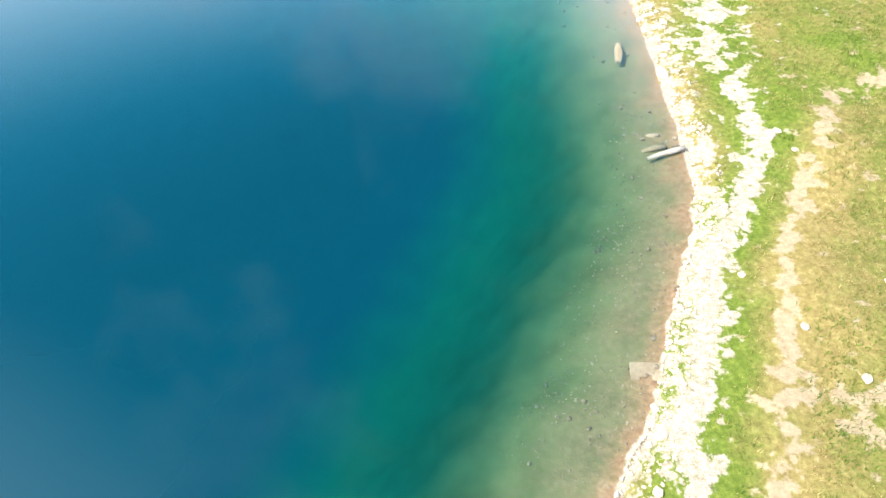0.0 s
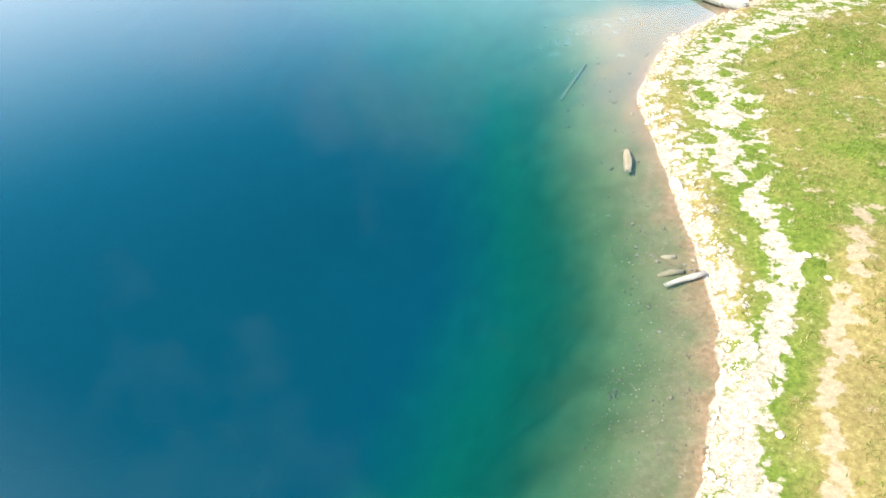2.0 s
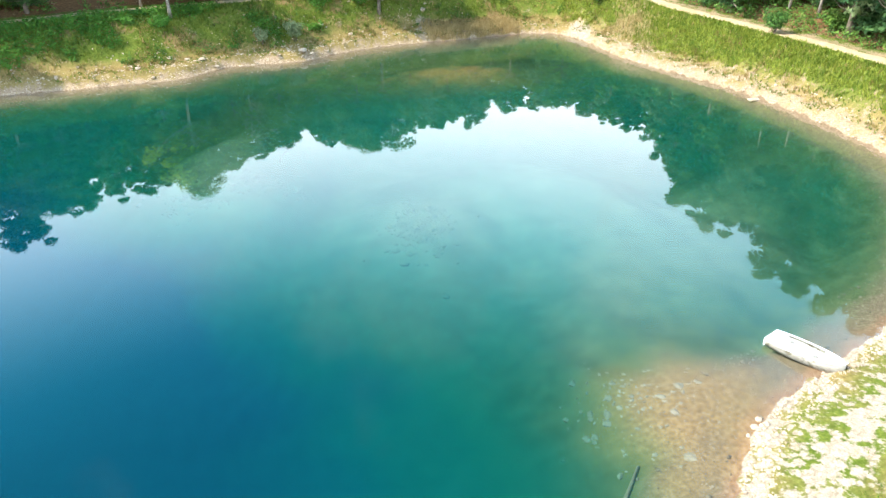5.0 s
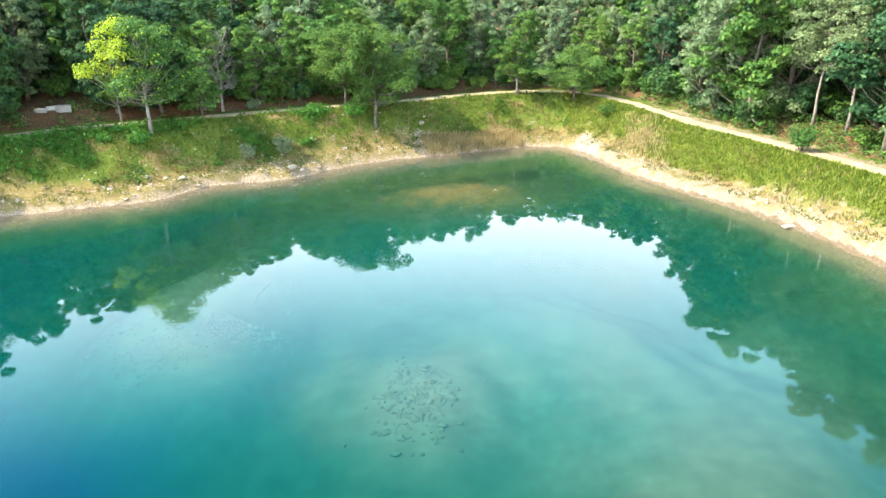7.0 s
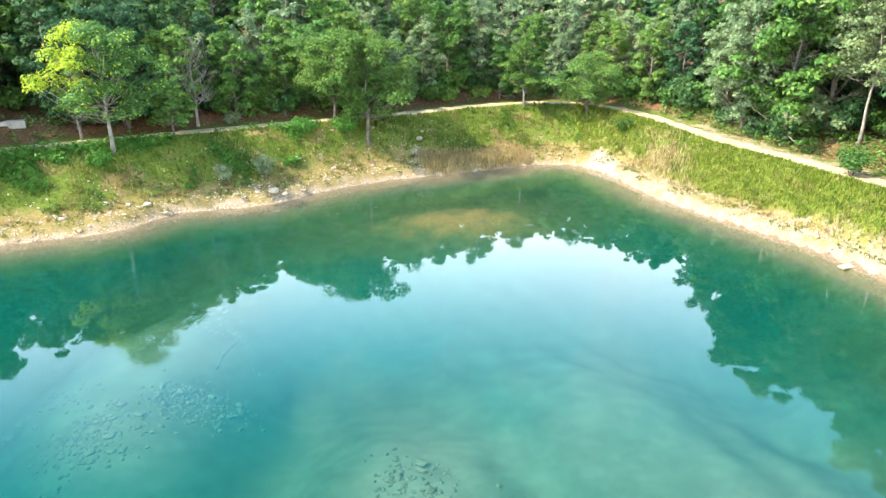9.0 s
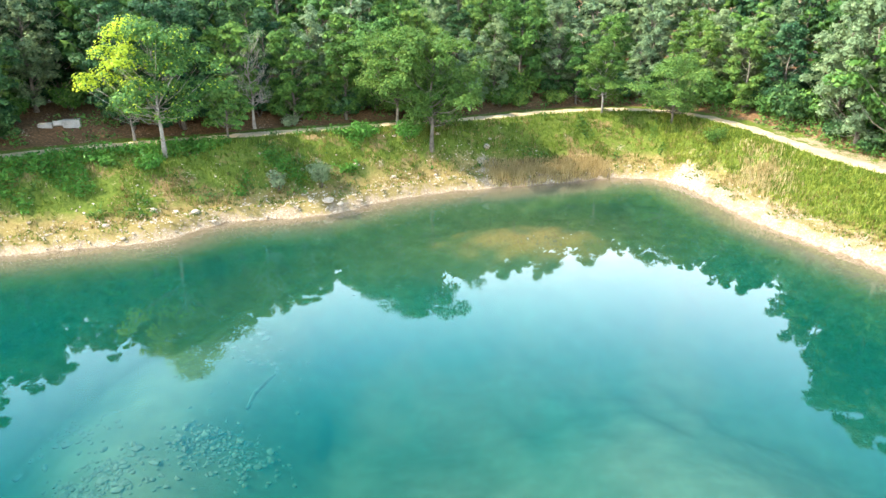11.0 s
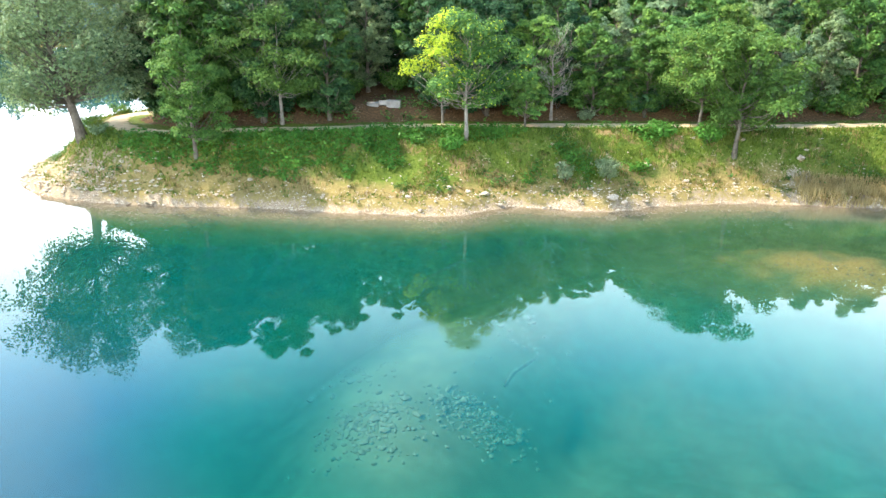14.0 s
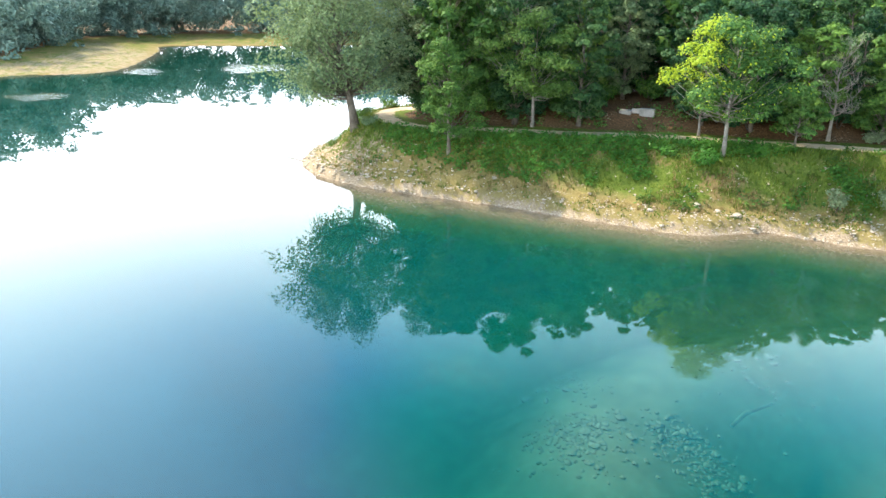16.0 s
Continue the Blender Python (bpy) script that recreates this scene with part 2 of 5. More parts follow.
    margin = ramp_node(n, l, math_node(n, l, "ADD", math_node(n, l, "ADD", math_node(n, l, "MULTIPLY", shore, 0.5), 0.5), math_node(n, l, "MULTIPLY", rough_edge, 0.05)), [(0.0, 0.0), (0.5, 0.75)]).outputs["Color"]
    bed = mix_node(n, l, math_node(n, l, "MULTIPLY", margin, math_node(n, l, "ADD", 0.4, spit)), bed, clay)
    shoal = ramp_node(n, l, fine.outputs["Fac"], [(0.3, (0.18, 0.1, 0.028)), (0.7, (0.37, 0.225, 0.075))]).outputs["Color"]
    bed = mix_node(n, l, attr_node(n, "orange"), bed, shoal)
    under = ramp_node(n, l, math_node(n, l, "ADD", math_node(n, l, "MULTIPLY", shore, 0.5), 0.5), [(0.5, 1.0), (0.56, 0.0)]).outputs["Color"]
    ground = mix_node(n, l, under, ground, bed)
    l.new(ground, b.inputs["Base Color"])
    b.inputs["Roughness"].default_value = 0.9
    b.inputs["Specular IOR Level"].default_value = 0.05
    bp = n.new("ShaderNodeBump")
    bp.inputs["Strength"].default_value, bp.inputs["Distance"].default_value = 0.6, 0.06
    l.new(math_node(n, l, "ADD", fine.outputs["Fac"], math_node(n, l, "MULTIPLY", grit.outputs["Fac"], 0.4)), bp.inputs["Height"])
    l.new(bp.outputs["Normal"], b.inputs["Normal"])
    l.new(b.outputs["BSDF"], out.inputs["Surface"])
    return m


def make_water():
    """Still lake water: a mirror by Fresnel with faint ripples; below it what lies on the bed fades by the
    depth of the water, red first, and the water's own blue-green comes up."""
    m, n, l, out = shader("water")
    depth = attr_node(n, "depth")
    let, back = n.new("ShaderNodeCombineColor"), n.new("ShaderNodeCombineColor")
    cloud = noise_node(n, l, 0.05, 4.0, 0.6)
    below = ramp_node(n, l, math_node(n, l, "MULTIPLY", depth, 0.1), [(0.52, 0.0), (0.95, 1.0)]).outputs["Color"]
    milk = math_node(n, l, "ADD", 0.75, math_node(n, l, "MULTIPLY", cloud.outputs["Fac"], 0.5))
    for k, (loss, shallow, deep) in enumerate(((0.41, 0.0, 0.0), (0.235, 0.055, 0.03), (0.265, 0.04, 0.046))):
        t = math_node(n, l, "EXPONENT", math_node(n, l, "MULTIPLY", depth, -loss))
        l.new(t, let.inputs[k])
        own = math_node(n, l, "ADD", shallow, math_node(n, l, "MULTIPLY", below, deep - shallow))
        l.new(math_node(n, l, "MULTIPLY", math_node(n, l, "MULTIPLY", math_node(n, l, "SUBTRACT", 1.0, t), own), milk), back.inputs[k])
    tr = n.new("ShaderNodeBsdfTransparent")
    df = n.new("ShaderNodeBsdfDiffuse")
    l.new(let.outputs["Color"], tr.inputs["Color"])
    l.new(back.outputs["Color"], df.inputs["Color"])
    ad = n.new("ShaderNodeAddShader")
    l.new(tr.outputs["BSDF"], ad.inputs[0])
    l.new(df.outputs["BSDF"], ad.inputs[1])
    gl = n.new("ShaderNodeBsdfGlossy")
    gl.inputs["Roughness"].default_value = 0.0
    lw = n.new("ShaderNodeLayerWeight")
    lw.inputs["Blend"].default_value = 0.5
    gloss = math_node(n, l, "ADD", 0.028, math_node(n, l, "MULTIPLY", math_node(n, l, "POWER", lw.outputs["Facing"], 3.9), 0.97))
    mp = n.new("ShaderNodeMapping")
    mp.inputs["Scale"].default_value = (1.0, 2.6, 1.0)
    g = n.new("ShaderNodeNewGeometry")
    l.new(g.outputs["Position"], mp.inputs["Vector"])
    rip = noise_node(n, l, 1.1, 3.0, 0.5, mp.outputs["Vector"])
    swell = noise_node(n, l, 0.12, 2.0, 0.5)
    calm = ramp_node(n, l, noise_node(n, l, 0.05, 2.0).outputs["Fac"], [(0.4, 0.15), (0.62, 1.0)]).outputs["Color"]
    bp = n.new("ShaderNodeBump")
    bp.inputs["Distance"].default_value = 0.012
    breeze = attr_node(n, "breeze")
    l.new(math_node(n, l, "ADD", math_node(n, l, "MULTIPLY", calm, 0.035), math_node(n, l, "MULTIPLY", breeze, 0.86)), bp.inputs["Strength"])
    # rings spreading on the calm water
    dist = n.new("ShaderNodeVectorMath")
    dist.operation = "DISTANCE"
    dist.inputs[1].default_value = (-1.3, 84.3, 0.0)
    l.new(g.outputs["Position"], dist.inputs[0])
    ring = math_node(n, l, "MULTIPLY", math_node(n, l, "SINE", math_node(n, l, "MULTIPLY", dist.outputs["Value"], 5.2)), ramp_node(n, l, math_node(n, l, "MULTIPLY", dist.outputs["Value"], 0.1), [(0.2, 0.3), (0.6, 0.0)]).outputs["Color"])
    l.new(math_node(n, l, "ADD", ring, math_node(n, l, "ADD", math_node(n, l, "MULTIPLY", rip.outputs["Fac"], math_node(n, l, "ADD", 1.0, math_node(n, l, "MULTIPLY", breeze, 10.0))), swell.outputs["Fac"])), bp.inputs["Height"])
    l.new(bp.outputs["Normal"], gl.inputs["Normal"])
    mx = n.new("ShaderNodeMixShader")
    l.new(gloss, mx.inputs["Fac"])
    l.new(ad.outputs["Shader"], mx.inputs[1])
    l.new(gl.outputs["BSDF"], mx.inputs[2])
    l.new(mx.outputs["Shader"], out.inputs["Surface"])
    return m


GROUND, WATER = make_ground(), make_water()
BARK = simple("bark", (0.07, 0.055, 0.04), (0.24, 0.2, 0.155), 1.2, 0.9, 0.8, 9.0)
PALE_BARK = simple("pale_bark", (0.12, 0.1, 0.08), (0.34, 0.3, 0.25), 1.0, 0.85, 0.6, 8.0)
DEADWOOD = simple("deadwood", (0.17, 0.14, 0.11), (0.35, 0.3, 0.25), 1.5, 0.9, 0.5, 10.0)
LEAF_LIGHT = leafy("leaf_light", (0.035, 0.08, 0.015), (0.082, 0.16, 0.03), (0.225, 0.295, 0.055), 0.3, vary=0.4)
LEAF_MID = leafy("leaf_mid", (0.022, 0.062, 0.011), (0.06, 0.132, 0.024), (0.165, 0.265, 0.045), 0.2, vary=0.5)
LEAF_DARK = leafy("leaf_dark", (0.012, 0.038, 0.013), (0.03, 0.076, 0.023), (0.085, 0.155, 0.042), 0.16, vary=0.7)
LEAF_GREY = leafy("leaf_grey", (0.065, 0.1, 0.042), (0.15, 0.205, 0.09), (0.26, 0.32, 0.135), 0.26, vary=0.4)
# yellow-green of sun on leaves, put into the leaf colour
LEAF_SUNLIT = leafy("leaf_sunlit", (0.2, 0.3, 0.02), (0.33, 0.43, 0.03), (0.46, 0.52, 0.05), 0.4)
# pale blue-green: the distance haze is mixed into these leaf tones
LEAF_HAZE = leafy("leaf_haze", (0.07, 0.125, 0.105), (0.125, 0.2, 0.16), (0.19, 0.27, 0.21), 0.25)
LEAF_SILVER = leafy("leaf_silver", (0.1, 0.14, 0.06), (0.17, 0.215, 0.105), (0.26, 0.3, 0.16), 0.25)
IVY = leafy("ivy", (0.025, 0.085, 0.012), (0.05, 0.15, 0.02), (0.1, 0.23, 0.035), 0.2, 0.45)
GRASS = leafy("grass", (0.035, 0.075, 0.009), (0.085, 0.14, 0.017), (0.19, 0.225, 0.035), 0.3)
GRASS_SUN = leafy("grass_sun", (0.065, 0.11, 0.012), (0.155, 0.205, 0.026), (0.3, 0.32, 0.055), 0.3)
STRAW = leafy("straw", (0.13, 0.09, 0.03), (0.26, 0.19, 0.07), (0.42, 0.32, 0.15), 0.25)
REED = leafy("reed", (0.22, 0.16, 0.065), (0.37, 0.275, 0.12), (0.52, 0.41, 0.21), 0.35)
STONE = simple("stone", (0.3, 0.225, 0.15), (0.56, 0.465, 0.36), 2.0, 0.9, 0.5, 18.0, spots=(0.17, 0.135, 0.095))
WET_STONE = simple("wet_stone", (0.15, 0.125, 0.085), (0.27, 0.23, 0.165), 2.0, 0.9, 0.5, 14.0)


# ---- plan: shore, track and footpaths, in metres on the lake's level ----
SHORE = [(4.5, 6.5), (5.9, 8.7), (6.9, 11.4), (7.8, 13.6), (8.7, 15.6), (9.3, 18.1), (9.5, 21.5), (9.45, 24.5), (9.4, 27.9), (9.25, 31.0), (10.15, 33.2),
         (12.3, 36.9), (15.3, 39.4), (18.5, 41.7), (21.3, 43.6), (25.5, 47.2), (28.8, 51.6), (31.4, 55.8), (33.3, 62.0), (33.1, 69.0), (31.4, 76.5),
         (28.9, 83.6), (24.6, 91.0), (20.9, 98.5), (18.9, 105.8), (15.9, 111.0), (11.0, 111.2), (5.8, 108.9), (0.3, 106.7), (-5.0, 104.6),
         (-10.2, 101.2), (-15.0, 96.4), (-18.8, 94.6), (-23.4, 92.9), (-26.4, 88.5), (-31.7, 85.9), (-37.2, 83.8), (-43.4, 81.5), (-52.0, 77.4),
         (-60.2, 75.3), (-66.0, 75.6), (-71.0, 78.1), (-74.6, 83.0), (-76.5, 92.0), (-75.0, 108.0), (-72.0, 135.0), (-84.0, 190.0), (-130.0, 225.0),
         (-205.0, 215.0), (-250.0, 160.0), (-275.0, 131.0), (-248.0, 119.0), (-205.0, 98.5), (-189.5, 87.0), (-191.5, 75.0), (-195.0, 60.0),
         (-200.0, 10.0), (-170.0, -60.0), (-100.0, -95.0), (-35.0, -70.0), (-8.0, -25.0), (1.0, -2.0)]
TRACK = [(-56.0, 132.0), (-59.5, 112.0), (-63.5, 100.0), (-67.2, 93.5), (-68.2, 88.8), (-65.6, 85.9), (-60.2, 83.8), (-55.2, 83.6), (-49.9, 86.8), (-43.2, 91.7),
         (-36.9, 96.6), (-30.7, 100.4), (-25.5, 103.3), (-17.0, 108.2), (-10.4, 111.5), (-2.8, 115.5), (3.4, 119.6), (10.0, 122.6), (15.5, 122.9),
         (20.5, 120.3), (25.2, 113.4), (29.4, 105.4), (32.8, 98.3), (35.6, 90.2), (37.8, 83.4), (40.5, 73.0), (45.0, 62.0), (58.0, 50.0), (90.0, 38.0)]
PATH_WHITE = [(6.3, 5.0), (6.6, 7.1), (6.7, 8.3), (7.4, 9.5), (8.3, 12.0), (8.9, 14.0), (9.9, 15.8), (11.2, 17.7), (12.2, 20.5), (12.2, 23.4), (12.1, 26.7), (11.6, 25.8), (12.4, 28.5), (12.9, 30.7), (13.0, 32.5), (13.3, 34.3), (15.3, 36.2), (17.4, 37.7), (20.6, 39.8), (27.0, 43.0)]
PATH_DUST = [(8.2, 5.4), (8.9, 7.0), (9.7, 9.3), (10.2, 10.7), (10.9, 12.8), (11.6, 15.1), (12.5, 16.7), (13.6, 18.7), (15.3, 21.7), (16.1, 22.8), (20.0, 23.2), (30.0, 23.0)]
PATH_SIDE = [(9.7, 9.3), (10.9, 9.3), (13.0, 9.0), (22.0, 8.0)]


def smooth_line(points, closed=False, steps=4):
    p, n, made = [Vector(q) for q in points], len(points), []
    for i in range(n if closed else n - 1):
        a, b, c, d = (p[(i + k) % n] if closed else p[min(max(i + k, 0), n - 1)] for k in (-1, 0, 1, 2))
        for s in range(steps):
            t = s / steps
            made.append(0.5 * (2 * b + (c - a) * t + (2 * a - 5 * b + 4 * c - d) * t * t + (3 * b - a - 3 * c + d) * t ** 3))
    if not closed:
        made.append(p[-1])
    return np.array([(v.x, v.y) for v in made])


def line_distance(pts, line, closed=False):
    a = line if closed else line[:-1]
    b = np.roll(line, -1, axis=0) if closed else line[1:]
    best = np.full(len(pts), 1e9)
    for p, q in zip(a, b):
        d = q - p
        t = np.clip(((pts - p) @ d) / max(d @ d, 1e-9), 0, 1)
        best = np.minimum(best, np.hypot(pts[:, 0] - p[0] - t * d[0], pts[:, 1] - p[1] - t * d[1]))
    return best


def inside(pts, ring):
    x, y = pts[:, 0], pts[:, 1]
    odd = np.zeros(len(pts), bool)
    for (x0, y0), (x1, y1) in zip(ring, np.roll(ring, -1, axis=0)):
        if y0 != y1:
            odd ^= ((y0 > y) != (y1 > y)) & (x < (x1 - x0) * (y - y0) / (y1 - y0) + x0)
    return odd


def ease(v, a, b):
    t = np.clip((v - a) / (b - a), 0, 1)
    return t * t * (3 - 2 * t)


def lumps(pts, size, seed):
    """Smooth unevenness between about -1 and 1, from a few crossed waves."""
    rng = np.random.default_rng(seed)
    s = np.zeros(len(pts))
    for k in range(7):
        a, ph, f = rng.uniform(0, 6.283), rng.uniform(0, 6.283), rng.uniform(0.6, 1.7) * 6.283 / size
        s += np.sin((pts[:, 0] * math.cos(a) + pts[:, 1] * math.sin(a)) * f + ph)
    return s / 3.2


SHORE_LINE, TRACK_LINE = smooth_line(SHORE, True), smooth_line(TRACK)
WHITE_LINE, DUST_LINE, SIDE_LINE = smooth_line(PATH_WHITE), smooth_line(PATH_DUST), smooth_line(PATH_SIDE)
LAKESIDE = np.vstack([TRACK_LINE, [(400, 38), (400, -400), (-600, -400), (-600, 400), (-56, 400)]])
BAR_LINE = smooth_line([(-14.5, 61.5), (-17.0, 67.0), (-16.6, 75.0), (-14.2, 81.5), (-8.5, 87.0), (-2.0, 90.8), (3.0, 93.2), (9.0, 96.5)])


def shore_distance(pts):
    d = line_distance(pts, SHORE_LINE, True) + 0.25 * lumps(pts, 2.2, 5)
    return np.where(inside(pts, SHORE_LINE), -np.abs(d), np.abs(d))


def near_side(pts):
    """1 on the low spit where the walk begins, 0 on the high banks."""
    return (1 - ease(pts[:, 1], 52, 66)) * ease(pts[:, 0], -60, -20)


def far_side(pts):
    """1 on the low shore across the wide water."""
    return 1 - ease(pts[:, 0], -175, -120)


def bank_top(pts):
    return 5.3 - 1.3 * ease(pts[:, 0], 16, 29) * (1 - ease(pts[:, 1], 100, 121)) - 0.5 * (1 - ease(pts[:, 0], -66, -50))


def terrain(pts):
    """Height of the ground, and the distance inland (minus: out in the lake)."""
    pts = np.asarray(pts, float)
    ds, dt = shore_distance(pts), line_distance(pts, TRACK_LINE)
    near, far, top = near_side(pts), far_side(pts), bank_top(pts)
    land = np.maximum(ds, 0)
    t = land / np.maximum(land + np.maximum(dt - 1.5, 0), 0.01)
    slope = top * (0.16 * ease(t, 0.0, 0.12) + 0.12 * t + 0.72 * ease(t, 0.22, 1.0))
    behind = top + 1.3 * ease(dt, 2.3, 7.5) + 2.0 * ease(dt, 6.5, 24)
    high = np.where(inside(pts, LAKESIDE), slope, behind)
    low = 0.32 * ease(land, 0, 1.0) + 0.5 * ease(land, 0.5, 6) + 0.5 * ease(land, 4, 14)
    flat = 0.25 * ease(land, 0, 2) + 2.6 * ease(land, 2, 45)
    z = high * (1 - near) + low * near
    z = z * (1 - far) + flat * far
    z = z + (0.09 * lumps(pts, 3.0, 1) * (0.3 + 0.7 * (1 - near)) + 0.16 * lumps(pts, 9.0, 2)) * ease(land, 1.0, 5.0) * ease(dt, 1.4, 3.5)
    # the bed
    deep = np.maximum(-ds, 0)
    bed_near = 0.22 * ease(deep, 0, 1.3) + 0.75 * ease(deep, 0.9, 3.6) + 1.7 * ease(deep, 2.5, 6.0) + 3.4 * ease(deep, 4.0, 8.0) + 5.0 * ease(deep, 6.0, 11.5)
    bed_far = 0.3 * ease(deep, 0, 1.6) + 0.9 * ease(deep, 1.0, 4.5) + 1.6 * ease(deep, 2.5, 7) + 3.5 * ease(deep, 4.5, 12)
    depth = bed_near * near + bed_far * (1 - near)

    def mound(cx, cy, rx, ry, crest, turn=0.0, fall=8.0):
        c, s = math.cos(turn), math.sin(turn)
        u, v = (pts[:, 0] - cx) * c + (pts[:, 1] - cy) * s, -(pts[:, 0] - cx) * s + (pts[:, 1] - cy) * c
        r = np.sqrt((u / rx) ** 2 + (v / ry) ** 2) + 0.1 * min(1.0, 5.0 / rx) * lumps(pts, 6.0, 11)
        return crest + fall * ease(r, 0.25, 2.3) + 14.0 * ease(r, 2.0, 5.0)

    # shelves, rubble mounds and a bar, run together softly
    depths = [depth] + [mound(*args) for args in ((9.0, 62.0, 9.5, 14.0, 2.2, 0.3), (10.8, 38.8, 6.2, 7.0, 0.4), (11.5, 46.5, 8.0, 12.0, 1.7, -0.5), (-0.8, 57.5, 4.6, 6.5, 1.75, 0.0, 3.4),
                                                  (2.2, 94.0, 7.0, 4.5, 0.75, 0.35, 1.4), (25.0, 66.0, 5.5, 7.0, 2.4), (16.0, 53.0, 8.0, 9.0, 2.0, 0.0, 4.0))]
    along = line_distance(pts, BAR_LINE) + 0.35 * lumps(pts, 7.0, 14)
    depths.append(1.85 + 0.3 * ease(pts[:, 1], 72.0, 82.0) + 3.2 * ease(along, 0.8, 9.0) + 12.0 * ease(along, 6.0, 22.0))
    basin = ease(pts[:, 1], 60, 76) * ease(pts[:, 0], -88, -70)
    depths.append(5.2 + 20.0 * (1 - basin) + 0.5 * lumps(pts, 14.0, 15))
    edge = ease(deep, 0.0, 2.0)
    depth = depth * (1 - edge) + edge * np.maximum(0.12, -np.log(sum(np.exp(-1.7 * d) for d in depths)) / 1.7)
    depth = depth * (1 - far) + np.minimum(depth, 5) * far
    z = np.where(ds < 0, -depth - 0.02 + (0.012 * lumps(pts, 1.6, 7) + 0.03 * lumps(pts, 4.0, 8)) * ease(deep, 0.8, 4), z + 0.02)
    return z, ds


def height(x, y):
    return float(terrain([(x, y)])[0][0])


def from_arrays(name, verts, faces, material, smooth=False):
    me = bpy.data.meshes.new(name)
    verts, faces = np.asarray(verts, np.float32), np.asarray(faces, np.int32)
    me.vertices.add(len(verts))
    me.vertices.foreach_set("co", verts.ravel())
    k = faces.shape[1]
    me.loops.add(faces.size)
    me.loops.foreach_set("vertex_index", faces.ravel())
    me.polygons.add(len(faces))
    me.polygons.foreach_set("loop_start", np.arange(0, faces.size, k, dtype=np.int32))
    me.polygons.foreach_set("loop_total", np.full(len(faces), k, np.int32))
    me.polygons.foreach_set("use_smooth", np.full(len(faces), smooth))
    me.update(calc_edges=True)
    me.materials.append(material)
    return me


def part(name, data, parent=None, label=""):
    ob = new(name, data)
    ob.parent = parent
    if label:
        ob["label"] = label
    return ob


def bm_mesh(name, bm, material, smooth=False):
    me = bpy.data.meshes.new(name)
    bmesh.ops.recalc_face_normals(bm, faces=bm.faces)
    bm.to_mesh(me)
    bm.free()
    for p in me.polygons:
        p.use_smooth = smooth
    me.materials.append(material)
    return me


# ---- ground: one sheet, finer where the camera comes near ----
def spread(stops):
    """Grid lines from (start, step) pairs to the last stop."""
    v = []
    for (a, step), (b, _) in zip(stops, stops[1:]):
        v += list(np.linspace(a, b, max(1, round((b - a) / step)), endpoint=False))
    return np.array(v + [stops[-1][0]])


gx = spread([(-1800, 250), (-600, 60), (-320, 7), (-170, 4), (-95, 0.9), (-40, 0.75), (0, 0.4), (24, 0.75), (60, 4), (120, 40), (600, 250), (1800, 1)])
gy = spread([(-1500, 250), (-400, 50), (-120, 8), (-10, 2), (2, 0.4), (46, 0.7), (130, 3), (260, 30), (700, 250), (1800, 1)])
X, Y = np.meshgrid(gx, gy, indexing="ij")
P = np.stack([X.ravel(), Y.ravel()], 1)
Z, DS = terrain(P)
nx, ny = len(gx), len(gy)
idx = np.arange(nx * ny).reshape(nx, ny)
quads = np.stack([idx[:-1, :-1].ravel(), idx[1:, :-1].ravel(), idx[1:, 1:].ravel(), idx[:-1, 1:].ravel()], 1)
ground_mesh = from_arrays("ground", np.column_stack([P, Z]), quads, GROUND, True)
track_d = line_distance(P, TRACK_LINE)
lakeside = inside(P, LAKESIDE)
NEAR = near_side(P)
path = np.maximum.reduce([0.8 * (1 - ease(line_distance(P, WHITE_LINE), 0.0, 0.95)), 0.74 * (1 - ease(line_distance(P, DUST_LINE), 0.0, 0.6)), 0.6 * (1 - ease(line_distance(P, SIDE_LINE), 0.05, 0.7))])
bare = 0.75 * (1 - ease(np.hypot(P[:, 0] - 11.4, P[:, 1] - 8.0), 0.3, 1.0))
bleak = 0.47 * ease(P[:, 1], 22, 30) * NEAR * (1 - ease(line_distance(P, WHITE_LINE), 0.6, 2.6))
path = np.maximum.reduce([path, bare, bleak]) * (DS > 0)
dusty = np.maximum(ease(np.minimum(line_distance(P, WHITE_LINE) - np.minimum(line_distance(P, DUST_LINE), line_distance(P, SIDE_LINE)), 9), -0.3, 0.3) * NEAR, np.maximum(far_side(P), P[:, 0] < -45))
wood = np.where(lakeside, 0, ease(track_d, 1.6, 3.2)) * (1 - NEAR) * (DS > 1) * (1 - far_side(P)) + far_side(P) * ease(DS, 30, 40)
dry_bank = np.where(lakeside, 1 - ease(DS, 2.0, 5.5), 0) * (1 - 0.35 * ease(P[:, 0], 16, 22)) * (1 - NEAR)
meadow = np.maximum(dry_bank, NEAR * ease(line_distance(P, WHITE_LINE), 0.5, 2.5) * (0.42 + 0.2 * (1 - ease(line_distance(P, DUST_LINE), 0.6, 3.2)) * (P[:, 1] < 22)) + 0.2 * NEAR * (1 - ease(DS, 3.0, 8.0)))
meadow = np.maximum(meadow, 0.45 * far_side(P))
path = np.maximum(path, 0.5 * far_side(P) * (DS > 0) * (1 - ease(DS, 20, 30)) * (1 - ease(P[:, 1], 108, 122)))
point = (1 - ease(P[:, 0], -60, -52)) * (1 - ease(DS, 3.5, 6.5)) * (1 - ease(P[:, 1], 82, 92)) * (P[:, 0] > -100)
path = np.maximum(path, 0.62 * point * (DS > 0))
